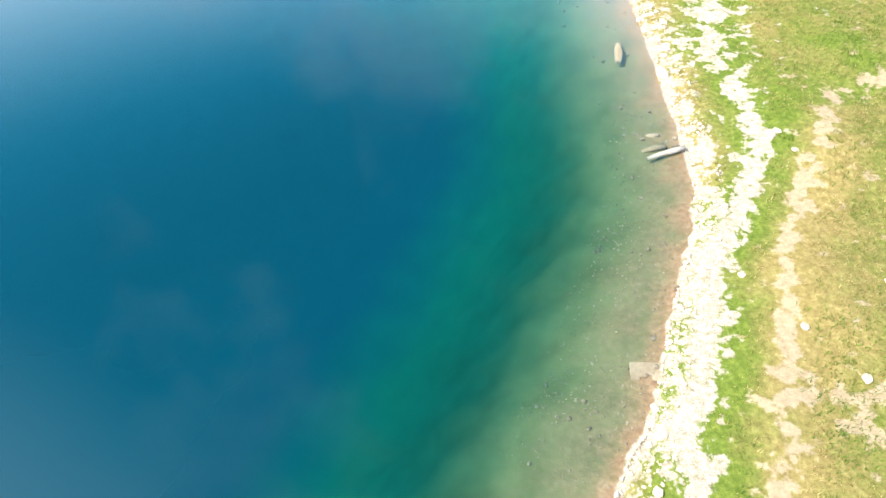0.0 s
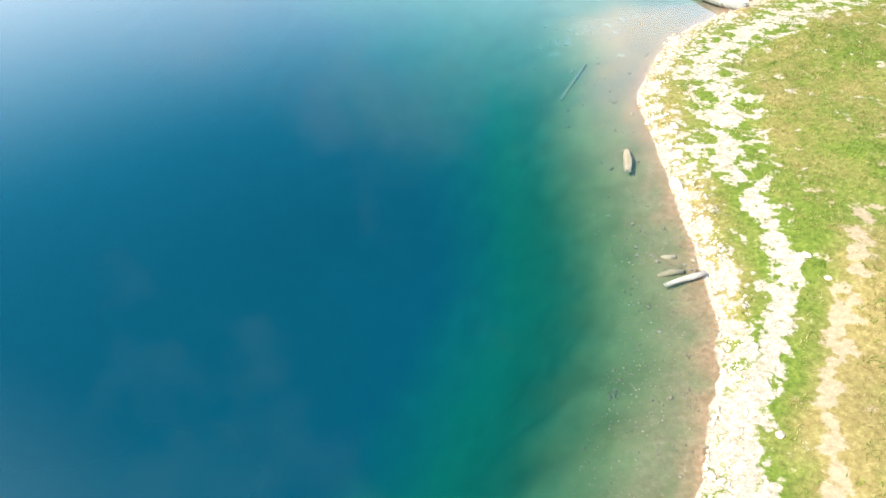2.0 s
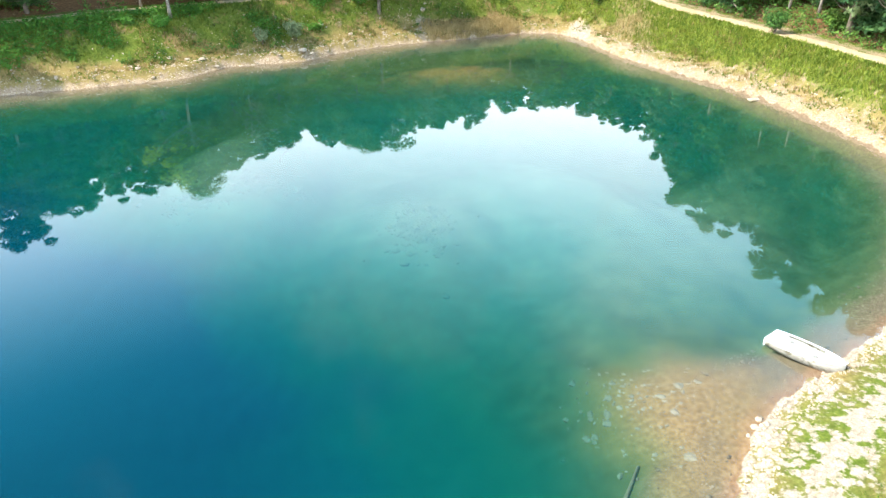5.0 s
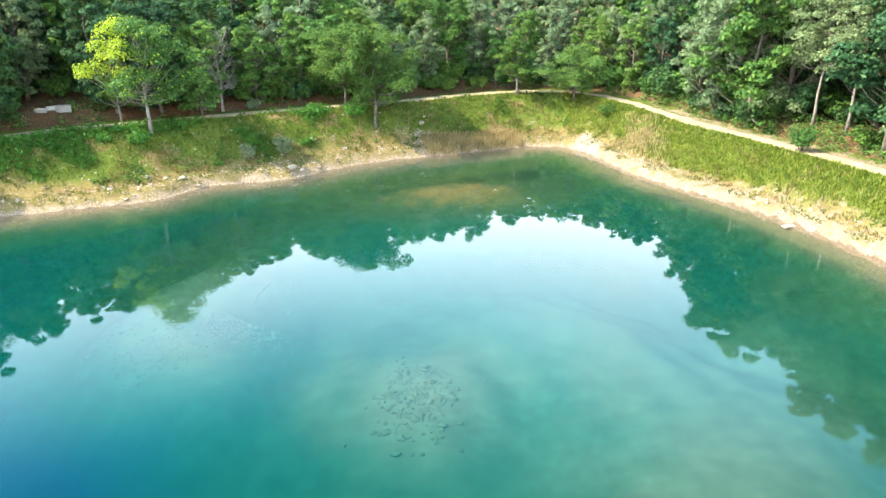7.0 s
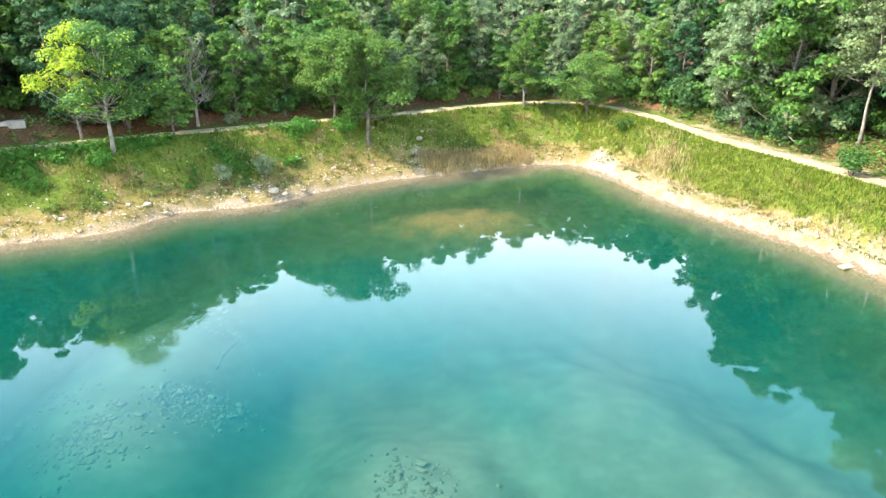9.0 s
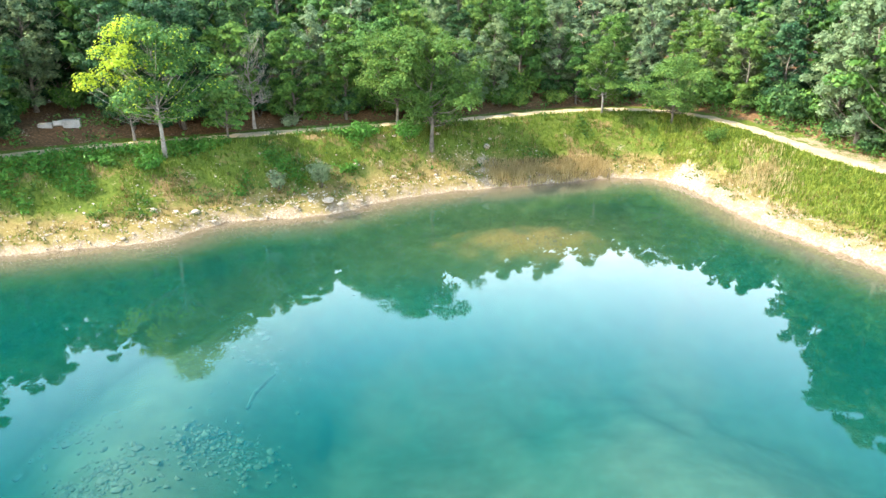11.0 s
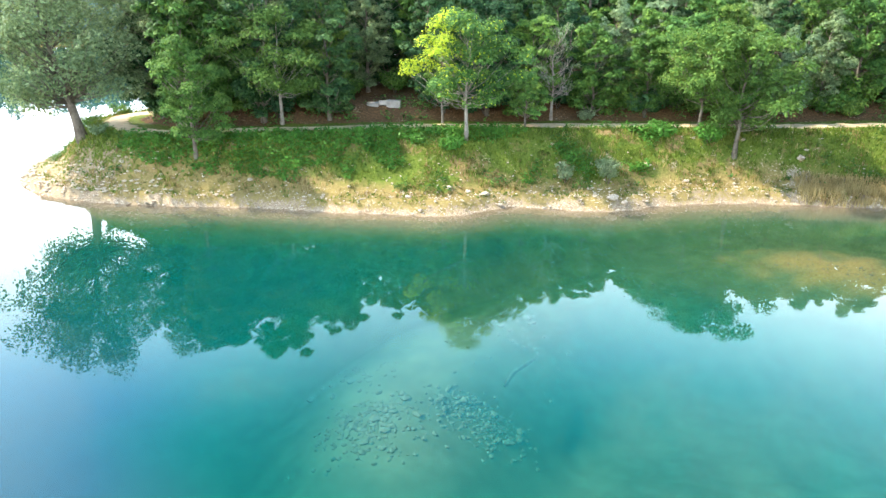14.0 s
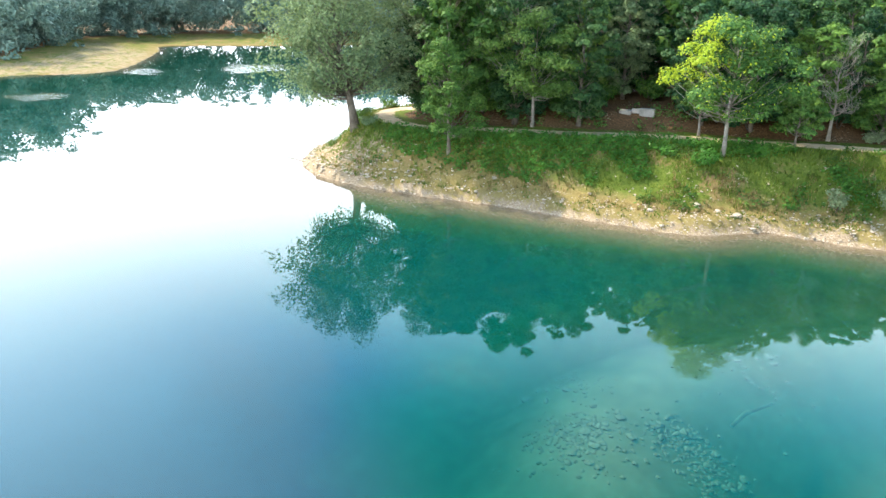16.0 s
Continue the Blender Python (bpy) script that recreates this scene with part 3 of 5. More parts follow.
# washed-out bare places at the foot of the bank
worn = np.maximum(1 - ease(np.hypot((P[:, 0] + 1.4) / 2.4, (P[:, 1] - 109.0) / 1.7), 0.4, 1.0), 1 - ease(np.hypot((P[:, 0] - 18.6) / 2.0, (P[:, 1] - 109.5) / 4.2), 0.4, 1.0)) * (DS > 0)
path = np.maximum(path, 0.75 * worn)
# trodden sandy verge behind the track
verge = (1 - ease(track_d, 1.6, 4.2)) * ease(P[:, 0], 24, 30) * ~lakeside
path = np.maximum(path, 0.62 * verge)
dusty = np.maximum(dusty, verge > 0.05)
wood = wood * (1 - verge)
rust = np.clip(1 - ease(-Z, 0.2, 1.2), 0, 1) * (1 - 0.55 * NEAR * (1 - ease(P[:, 1], 29.0, 35.0)))
pale = np.maximum(1 - ease(np.hypot((P[:, 0] - 6.0) / 18.0, (P[:, 1] - 66.0) / 21.0), 0.5, 1.3), 0.6 * (1 - ease(line_distance(P, BAR_LINE), 2.0, 9.0)) * (1 - ease(P[:, 1], 70.0, 79.0)))
pale = np.maximum(pale, 0.12 * NEAR)
for key, values in (("shore", np.where(DS > 0, DS * (1.9 - 0.2 * NEAR - 1.4 * (1 - NEAR) * ease(P[:, 0], 15, 21)) + 0.3, DS)), ("path", path), ("wood", wood), ("meadow", meadow), ("rust", rust), ("pale", pale), ("dusty", dusty), ("chalky", np.maximum(0.6 * NEAR, 0.45 * worn)), ("orange", np.maximum(0.85 * (1 - ease(np.hypot((P[:, 0] - 2.6) / 7.5, (P[:, 1] - 93.0) / 4.2) + 0.28 * lumps(P, 3.0, 19), 0.25, 1.2)), 0.4 * (1 - ease(np.hypot(P[:, 0] - 9.8, P[:, 1] - 38.6) + 0.9 * lumps(P, 2.5, 20), 2.0, 5.5)))), ("high", (1 - NEAR) * lakeside * ease(DS, 1.5, 4.0) * (1 - 0.8 * ease(P[:, 0], 14, 22)))):
    a = ground_mesh.attributes.new(key, "FLOAT", "POINT")
    a.data.foreach_set("value", values.astype(np.float32))
ground = tagged(new("ground", ground_mesh), "grassy banks with a gravel shore and a clear lake bed", "ground", kind="structure")

# patches of water ruffled by a breeze
BREEZE = [(-183.3, 94.0, 13.0, 9.0), (-174.6, 117.9, 17.0, 16.0), (-151.9, 64.0, 15.0, 9.0)]

# ---- water: one level sheet that knows how deep the lake is below it ----
wet = np.flatnonzero((Z[quads] < 0.04).any(axis=1) & (DS[quads].min(axis=1) < 0.6))
keep, flat_index = np.unique(quads[wet], return_inverse=True)
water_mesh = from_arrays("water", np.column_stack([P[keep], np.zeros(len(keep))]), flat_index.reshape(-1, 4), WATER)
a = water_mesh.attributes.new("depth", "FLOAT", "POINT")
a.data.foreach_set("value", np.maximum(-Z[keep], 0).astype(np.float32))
W = P[keep]
breeze = np.maximum.reduce([1 - ease(np.hypot((W[:, 0] - cx) / rx, (W[:, 1] - cy) / ry) + 0.3 * lumps(W, 17.0, 61), 0.25, 1.0) for cx, cy, rx, ry in BREEZE])
a = water_mesh.attributes.new("breeze", "FLOAT", "POINT")
a.data.foreach_set("value", breeze.astype(np.float32))
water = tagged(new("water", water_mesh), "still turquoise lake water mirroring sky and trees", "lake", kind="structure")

# ---- gravel track ----
TRACK_MAT = simple("track_gravel", (0.35, 0.245, 0.14), (0.54, 0.41, 0.26), 0.6, 0.95, 0.6, 14.0, spots=(0.3, 0.3, 0.14))


def ribbon(line, half, lift, steps=6, seed=0):
    rng = np.random.default_rng(seed)
    d = np.gradient(line, axis=0)
    d /= np.linalg.norm(d, axis=1)[:, None]
    side = np.stack([-d[:, 1], d[:, 0]], 1)
    wob_l, wob_r = (half * (1 + 0.16 * rng.standard_normal(len(line))) for _ in range(2))
    u = np.linspace(-1, 1, steps + 1)
    pts = np.array([[line[i] + side[i] * (w * (wob_l[i] if w > 0 else wob_r[i])) for w in u] for i in range(len(line))])
    flat = pts.reshape(-1, 2)
    z = terrain(flat)[0] + np.tile(lift * (1 - 2.2 * np.abs(u) ** 6), len(line))
    k = np.arange(len(line) * (steps + 1)).reshape(len(line), steps + 1)
    f = np.stack([k[:-1, :-1].ravel(), k[1:, :-1].ravel(), k[1:, 1:].ravel(), k[:-1, 1:].ravel()], 1)
    return np.column_stack([flat, z]), f


dense = smooth_line(TRACK, steps=14)
tv, tf = ribbon(dense, 1.25, 0.05)
tagged(new("road", from_arrays("road", tv, tf, TRACK_MAT, True)), "pale gravel track along the wooded bank", "track", kind="structure")


# ---- trees and plants ----
def leaf_cards(centres, normals, sizes, rng, aspect=0.62, fold=0.25):
    """Small folded leaves, two triangles each, facing about along the normals."""
    n = len(centres)
    a = rng.standard_normal((n, 3))
    nz = normals / np.maximum(np.linalg.norm(normals, axis=1)[:, None], 1e-6)
    u = np.cross(nz, a)
    u /= np.maximum(np.linalg.norm(u, axis=1)[:, None], 1e-6)
    v = np.cross(nz, u)
    s = sizes[:, None]
    verts = np.stack([centres - u * s, centres + v * s * aspect - nz * s * fold, centres + u * s, centres - v * s * aspect - nz * s * fold], 1).reshape(-1, 3)
    k = np.arange(n)[:, None] * 4
    return verts, np.concatenate([k + [0, 1, 2], k + [0, 2, 3]], 1).reshape(-1, 3)


def limb(bm, points, radii, sides=7):
    """A tapering limb along points."""
    rings = []
    for i, p in enumerate(points):
        d = (points[min(i + 1, len(points) - 1)] - points[max(i - 1, 0)]).normalized()
        u = d.orthogonal().normalized()
        v = d.cross(u)
        rings.append([bm.verts.new(p + (u * math.cos(a) + v * math.sin(a)) * radii[i]) for a in (2 * math.pi * k / sides for k in range(sides))])
    for r0, r1 in zip(rings, rings[1:]):
        for k in range(sides):
            bm.faces.new((r0[k], r0[(k + 1) % sides], r1[(k + 1) % sides], r1[k]))
    bm.faces.new(rings[-1])
    bm.faces.new(rings[0][::-1])


def tree_meshes(seed, tall, spread_r, stem, leaf, bark, clumps=34, leaves=80, leaf_size=0.2, droop=0.0, lean=0.0, sunlit_leaf=None, bare=0.0, round_top=1.0, girth=1.0):
    """Trunk with limbs, and a crown of leaf clumps at the limbs' ends with gaps between them."""
    rng = np.random.default_rng(seed)
    rnd = random.Random(seed)
    bm = bmesh.new()
    r0 = (0.016 * tall + 0.03) * girth
    lean_dir = Vector((math.cos(seed * 2.1), math.sin(seed * 2.1), 0)) * lean
    spine = [Vector((0.12 * math.sin(k * 1.3 + seed) * k / 4, 0.12 * math.cos(k * 1.7 + seed) * k / 4, tall * 0.8 * k / 7)) + lean_dir * (tall * 0.8 * k / 7) for k in range(8)]
    spine[0].z = -0.35
    limb(bm, spine, [r0 * (1.35 if k == 0 else 1.0 - 0.11 * k) for k in range(8)], 8)
    centres, radii = [], []
    clumps, lobes = int(clumps * 1.5), max(7, clumps // 4)
    for c in range(clumps):
        lobe = c % lobes
        a = lobe * 2.39996 + rnd.gauss(0, 0.42)
        f = (lobe + 0.5 + rnd.gauss(0, 0.9)) / lobes
        f = min(1.0, max(0.0, f))
        h = stem + (tall - stem) * f
        wide = spread_r * (math.sin(math.pi * min(0.98, 0.2 + 0.66 * f ** round_top)) ** 0.75)
        rr = wide * rnd.uniform(0.45, 1.0) * (1 + 0.28 * math.sin(a * 2 + seed) * math.sin(h * 0.9 + seed * 3))
        h += rnd.uniform(-0.05, 0.05) * tall
        at = Vector((math.cos(a) * rr, math.sin(a) * rr, h)) + lean_dir * h
        k = min(6.99, max(7.0 * stem / (tall * 0.8) * rnd.uniform(0.75, 1.25), (h - rr * 0.95) / (tall * 0.8) * 7))
        root = spine[int(k)].lerp(spine[int(k) + 1], k - int(k)) if k < 6.9 else spine[7]
        mid = root.lerp(at, 0.5) + Vector((rnd.uniform(-0.2, 0.2), rnd.uniform(-0.2, 0.2), -0.12 * rr))
        limb(bm, [root, mid, at], [r0 * 0.24 * (1 - 0.6 * f) + 0.015, r0 * 0.13 * (1 - 0.6 * f) + 0.012, 0.01], 4)
        for _ in range(4 if bare else 0):
            fork = mid.lerp(at, rnd.uniform(0.1, 0.9))
            tip = fork + Vector((rnd.uniform(-0.5, 0.5), rnd.uniform(-0.5, 0.5), rnd.uniform(0.5, 1.3)))
            limb(bm, [fork, fork.lerp(tip, 0.5) + Vector((rnd.uniform(-0.1, 0.1), rnd.uniform(-0.1, 0.1), 0)), tip], [0.022, 0.016, 0.008], 4)
        if rnd.random() > bare:
            centres.append(at)
            radii.append(spread_r * rnd.uniform(0.13, 0.29))
            if rnd.random() < 0.6:
                centres.append(at.lerp(root, rnd.uniform(0.25, 0.5)) + Vector((rnd.uniform(-.4, .4), rnd.uniform(-.4, .4), rnd.uniform(-.1, .5))))
                radii.append(spread_r * rnd.uniform(0.13, 0.24))
    trunk = bm_mesh("trunk", bm, bark, True)
    pts, nrm, siz, bright = [], [], [], []
    for c, r in zip(centres, radii):
        n = max(12, int(1.5 * leaves * (r / (0.33 * spread_r)) ** 2))
        d = rng.standard_normal((n, 3))
        d /= np.linalg.norm(d, axis=1)[:, None]
        d[:, 2] = np.where(d[:, 2] < -0.25, -d[:, 2] * 0.6, d[:, 2])
        shell = r * rng.uniform(0.35, 1.1, n) ** 0.55
        p = np.array(c) + d * shell[:, None] * [1.05, 1.05, 0.78]
        p[:, 2] -= droop * (d[:, 0] ** 2 + d[:, 1] ** 2) * r * rng.uniform(0.2, 1.2, n)
        pts.append(p)
        nrm.append(d * 1.0 + rng.standard_normal((n, 3)) * 0.4 + [0, 0, 0.55])
        siz.append(leaf_size * rng.uniform(0.6, 1.3, n))
        # sun-side clumps take the lighter leaf: sunlight painted in by colour
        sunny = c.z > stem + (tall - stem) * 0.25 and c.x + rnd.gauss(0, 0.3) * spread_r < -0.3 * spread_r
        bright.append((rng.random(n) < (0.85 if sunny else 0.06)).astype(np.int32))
    pts, nrm, siz = np.concatenate(pts), np.concatenate(nrm), np.concatenate(siz)
    v, f = leaf_cards(pts, nrm, siz, rng)
    crown = from_arrays("crown", v, f, leaf)
    if sunlit_leaf:
        crown.materials.append(sunlit_leaf)
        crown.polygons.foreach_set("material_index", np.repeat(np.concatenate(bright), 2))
    return trunk, crown


def make_tree(name, meshes, label, category="tree", group=""):
    root = tagged(new(name), label, category, group)
    part("trunk", meshes[0], root)
    part("crown", meshes[1], root)
    return root


def crown_top(root):
    return max(max(c[2] for c in ob.bound_box) for ob in root.children)


def stand(root, x, y, turn=0.0, size=1.0, sink=0.0, top=None):
    """Sets a plant on the ground; top: how high over the lake its crown reaches."""
    if top is not None:
        size = (top - height(x, y)) / crown_top(root)
    root.matrix_basis = Matrix.LocRotScale((x, y, height(x, y) - sink), Euler((0, 0, radians(turn))), (size, size, size))
    return root


def plant(root, x, y, turn=0.0, size=1.0):
    c = copy_thing(root, pose(x, y, height(x, y), 0, 0, turn))
    c.scale = (size, size, size)
    return c


# single trees along the track
stand(make_tree("poplar", tree_meshes(3, 20.0, 9.4, 5.2, LEAF_GREY, BARK, 92, 210, 0.205, 0.7, 0.15, girth=1.7), "tall grey-green poplar leaning over the point", "tree"), -65.9, 82.0, 230, top=22.6)
stand(make_tree("poplar", tree_meshes(4, 17.5, 5.4, 3.5, LEAF_GREY, BARK, 56, 225, 0.164, 0.3), "grey-green poplar beside the track's bend", "tree"), -61.5, 88.6, 75, top=22.5)
stand(make_tree("locust_tree", tree_meshes(5, 10.5, 3.8, 1.8, LEAF_MID, BARK, 44, 225, 0.139), "dense green locust tree on the bank below the track", "tree"), -50.1, 82.6, 10, top=14.6)
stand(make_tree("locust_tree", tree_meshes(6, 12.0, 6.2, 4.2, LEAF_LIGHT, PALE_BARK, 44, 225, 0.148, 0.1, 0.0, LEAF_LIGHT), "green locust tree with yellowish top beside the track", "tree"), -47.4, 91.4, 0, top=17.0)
stand(make_tree("locust_tree", tree_meshes(7, 10.6, 4.7, 3.4, LEAF_MID, PALE_BARK, 44, 240, 0.139, 0.15, 0.0, LEAF_SUNLIT), "locust tree with its sunlit side painted in yellow-green leaves", "tree"), -29.8, 97.2, 0, top=16.6)
stand(make_tree("locust_tree", tree_meshes(8, 6.4, 2.2, 1.8, LEAF_LIGHT, PALE_BARK, 22, 120, 0.148), "slender young locust tree with yellow-green leaves", "tree"), -34.0, 100.0, 30)
stand(make_tree("locust_tree", tree_meshes(9, 5.2, 2.0, 1.2, LEAF_MID, BARK, 20, 120, 0.148), "small green tree below the track", "tree"), -25.7, 101.6, 0)
stand(make_tree("dead_tree", tree_meshes(10, 11.0, 3.2, 3.4, LEAF_GREY, DEADWOOD, 44, 60, 0.115, 0.0, 0.0, None, 0.6), "half-dead grey tree with bare twigs", "tree"), -25.0, 106.6, 40, top=15.0)
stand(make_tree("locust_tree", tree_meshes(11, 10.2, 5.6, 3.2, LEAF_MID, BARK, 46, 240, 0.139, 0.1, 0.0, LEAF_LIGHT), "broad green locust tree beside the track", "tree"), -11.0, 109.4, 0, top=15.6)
stand(make_tree("locust_tree", tree_meshes(12, 9.6, 4.2, 2.6, LEAF_LIGHT, BARK, 42, 240, 0.139, 0.25), "leafy green locust tree on the bank's edge", "tree"), -7.4, 108.4, 60, top=15.2)
stand(make_tree("locust_tree", tree_meshes(13, 8.8, 3.4, 2.6, LEAF_LIGHT, PALE_BARK, 34, 210, 0.139, 0.05), "light green tree with a straight pale stem", "tree"), 10.8, 120.4, 0, top=13.4)
stand(make_tree("locust_tree", tree_meshes(14, 7.4, 4.4, 1.5, LEAF_LIGHT, BARK, 38, 225, 0.139, 0.15), "low spreading light green tree by the corner", "tree"), 18.2, 118.2, 0, top=12.4)
stand(make_tree("ash_tree", tree_meshes(15, 16.5, 4.6, 6.8, LEAF_GREY, PALE_BARK, 46, 165, 0.164, 0.15, 0.012, girth=0.62), "tall grey-green tree with a white stem", "tree"), 39.4, 97.4, 0, top=21.5)
stand(make_tree("ash_tree", tree_meshes(16, 17.5, 4.8, 6.8, LEAF_GREY, PALE_BARK, 46, 165, 0.164, 0.15, 0.02, girth=0.62), "tall grey-green tree with a white stem", "tree"), 40.6, 93.2, 120, top=21.5)

stand(make_tree("poplar", tree_meshes(17, 14.0, 3.2, 2.5, LEAF_GREY, BARK, 60, 165, 0.164, 0.2, girth=1.5), "grey-green poplar with a thick stem behind the track", "tree"), 6.0, 127.0, 50, top=18.6)

# the wood behind the track; its canopy is lower round the corner of the lake
CANOPY_X = [-70.0, -56.0, -50.0, -47.0, -44.0, -40.0, -36.0, -31.0, -28.0, -26.0, -22.0, -18.0, -14.0, -11.0, -8.0, -5.0, -2.0, 0.0, 4.0, 7.0, 10.0, 18.0, 22.0, 26.0, 28.0, 29.5, 31.0, 33.0, 37.0, 39.0, 42.0]
CANOPY_Z = [21.6, 22.1, 22.1, 20.6, 18.6, 16.3, 15.6, 17.8, 16.0, 14.0, 15.5, 13.5, 13.2, 15.8, 16.5, 14.8, 13.3, 12.8, 16.0, 14.2, 12.8, 12.7, 14.2, 14.8, 17.4, 21.0, 24.0, 25.6, 25.2, 23.5, 21.5]


def canopy(p, dist):
    """Height over the lake that the crowns reach, this far behind the track."""
    near = TRACK_LINE[np.argmin(np.hypot(TRACK_LINE[:, 0] - p[0], TRACK_LINE[:, 1] - p[1]))]
    return float(np.interp(near[0], CANOPY_X, CANOPY_Z)) + 0.4 * dist


KINDS = [tree_meshes(20, 13.0, 4.3, 1.2, LEAF_MID, BARK, 40, 165, 0.220), tree_meshes(21, 15.0, 4.3, 1.6, LEAF_DARK, BARK, 44, 165, 0.228, 0.1),
         tree_meshes(22, 12.0, 3.6, 0.9, LEAF_LIGHT, BARK, 38, 165, 0.213), tree_meshes(23, 16.5, 4.2, 1.8, LEAF_DARK, BARK, 46, 165, 0.228),
         tree_meshes(24, 14.5, 3.9, 1.4, LEAF_GREY, BARK, 44, 165, 0.213, 0.2), tree_meshes(25, 11.0, 4.0, 0.6, LEAF_MID, BARK, 40, 165, 0.213)]
LABELS = ["leafy mid-green tree in the wood", "tall dark green tree in the wood", "light green locust tree at the wood's edge", "tall dark tree standing deep in the wood", "grey-green tree in the wood", "low bushy dark green tree at the wood's edge"]
MODELS = []
for k, (meshes, text) in enumerate(zip(KINDS, LABELS)):
    MODELS.append(make_tree("tree", meshes, text, "tree", "trees of the wood"))
DEEP = []
for meshes in (tree_meshes(30, 14.0, 4.2, 2.0, LEAF_MID, BARK, 28, 40, 0.45), tree_meshes(31, 16.0, 4.2, 2.5, LEAF_DARK, BARK, 30, 40, 0.45), tree_meshes(32, 14.5, 4.0, 2.0, LEAF_GREY, BARK, 28, 40, 0.44)):
    DEEP.append(make_tree("tree", meshes, "tree standing deep in the wood", "tree", "trees of the wood"))
rng = np.random.default_rng(77)
cand = np.column_stack([rng.uniform(-80, 78, 9000), rng.uniform(58, 175, 9000)])
cz, cds = terrain(cand)
cdt = line_distance(cand, TRACK_LINE)
clear = np.hypot(cand[:, 0] - 39.0, cand[:, 1] - 94.5) > 6.5
ok = clear & (~inside(cand, LAKESIDE)) & (cds > 3) & (cdt > 3.4) & (cdt < 58) & ~((np.abs(cand[:, 0] + 40.5) < 3.2) & (cdt < 8.5))
chosen = []
for p, dist in zip(cand[ok], cdt[ok]):
    gap = 3.5 if dist < 9 else 4.6 if dist < 20 else 5.5 if dist < 34 else 7.0
    if all((p[0] - q[0]) ** 2 + (p[1] - q[1]) ** 2 > gap * gap for q, _ in chosen):
        chosen.append((p, dist))
used = set()
for p, dist in chosen:
    right = p[0] > 22 and p[1] < 118
    k = int(rng.choice(6, p=[0.2, 0.12, 0.24, 0.06, 0.18, 0.2] if dist < 9 else [0.2, 0.24, 0.12, 0.2, 0.18, 0.06]))
    if p[0] < -18 and rng.random() < 0.62:
        k = int(rng.choice([1, 3]))
    if -4 < p[0] < 28:
        k = int(rng.choice([2, 2, 4, 0, 4]))
    if right:
        k = int(rng.choice([0, 4, 4, 2, 3]))
    size = rng.uniform(0.8, 1.05) if dist < 8 else rng.uniform(0.95, 1.25)
    size *= 1.3 if right else 0.95
    model = MODELS[k] if dist < 13 else DEEP[k % 3]
    room = (canopy(p, min(dist, 34.0)) - height(*p)) / crown_top(model)
    size = min(size * (1.55 if right else 1.12), room * (1.0 - 0.22 * rng.random() ** 1.5))
    if size < 0.45:
        continue
    if model.name not in used:
        used.add(model.name)
        model.matrix_basis = pose(p[0], p[1], height(*p), 0, 0, rng.uniform(0, 360))
        model.scale = (size, size, size)
    else:
        plant(model, p[0], p[1], rng.uniform(0, 360), size)


def scatter(region, number, rng_seed):
    r = np.random.default_rng(rng_seed)
    x0, x1, y0, y1 = region
    p = np.column_stack([r.uniform(x0, x1, number), r.uniform(y0, y1, number)])
    return p, r


def woods(name, pts, sizes, leaf, label, seed):
    """A far wood: many crowns of leaf clumps and stems in one sheet of leaves."""
    r = np.random.default_rng(seed)
    z = terrain(pts)[0]
    C, N, S = [], [], []
    for (x, y), h, z0 in zip(pts, sizes, z):
        n = 560
        d = r.standard_normal((n, 3))
        d /= np.linalg.norm(d, axis=1)[:, None]
        blob = r.integers(0, 14, n)
        off = r.standard_normal((14, 3)) * [0.16, 0.16, 0.25]
        p = off[blob] * h + d * h * 0.11 * r.uniform(0.5, 1.1, n)[:, None]
        p[:, 2] = np.clip(p[:, 2] + 0.5 * h, 0.0, h * 1.05)
        C.append(p + [x, y, z0])
        N.append(d + [0, 0, 0.6])
        S.append(r.uniform(0.4, 0.75, n))
    v, f = leaf_cards(np.concatenate(C), np.concatenate(N), np.concatenate(S), r)
    return tagged(new(name, from_arrays(name, v, f, leaf)), label, "woods", kind="stuff")


fp, r = scatter((-330, -175, 40, 260), 2600, 5)
fz, fds = terrain(fp)
fp = fp[(fds > 30) & (fds < 70)][:400]
woods("far_woods", fp, r.uniform(21, 26, len(fp)), LEAF_HAZE, "grey-green woods across the wide water, haze painted in", 6)
fp2, r = scatter((-300, -60, 185, 330), 2600, 8)
fz, fds = terrain(fp2)
fp2 = fp2[(fds > 5) & (fds < 45)][:170]
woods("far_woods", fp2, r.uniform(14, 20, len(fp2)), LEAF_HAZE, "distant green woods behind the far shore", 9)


# ---- stones ----
def rock_shape(seed, sub=2, squash=0.6, jag=0.22):
    """One weathered stone of about unit radius."""
    bm = bmesh.new()
    bmesh.ops.create_icosphere(bm, subdivisions=max(sub, 1), radius=1.0)
    for v in bm.verts:
        n1 = noise.noise(v.co * 1.1 + Vector((seed * 7.3, 0, 0)))
        n2 = noise.noise(v.co * 2.7 + Vector((0, seed * 3.1, 0)))
        v.co *= 1 + jag * 1.6 * n1 + jag * 0.6 * n2
        v.co.z *= squash
    return bm


def rock(x, y, sx, sy, sz, turn, seed, label, material=None, lift=None, name="stone"):
    me = bm_mesh(name, rock_shape(seed, 3), material or STONE, False)
    ob = tagged(new(name, me), label, "stone")
    z = height(x, y) if lift is None else lift
    ob.matrix_basis = Matrix.LocRotScale((x, y, z + sz * 0.25), Euler((0, 0, radians(turn))), (sx, sy, sz))
    return ob


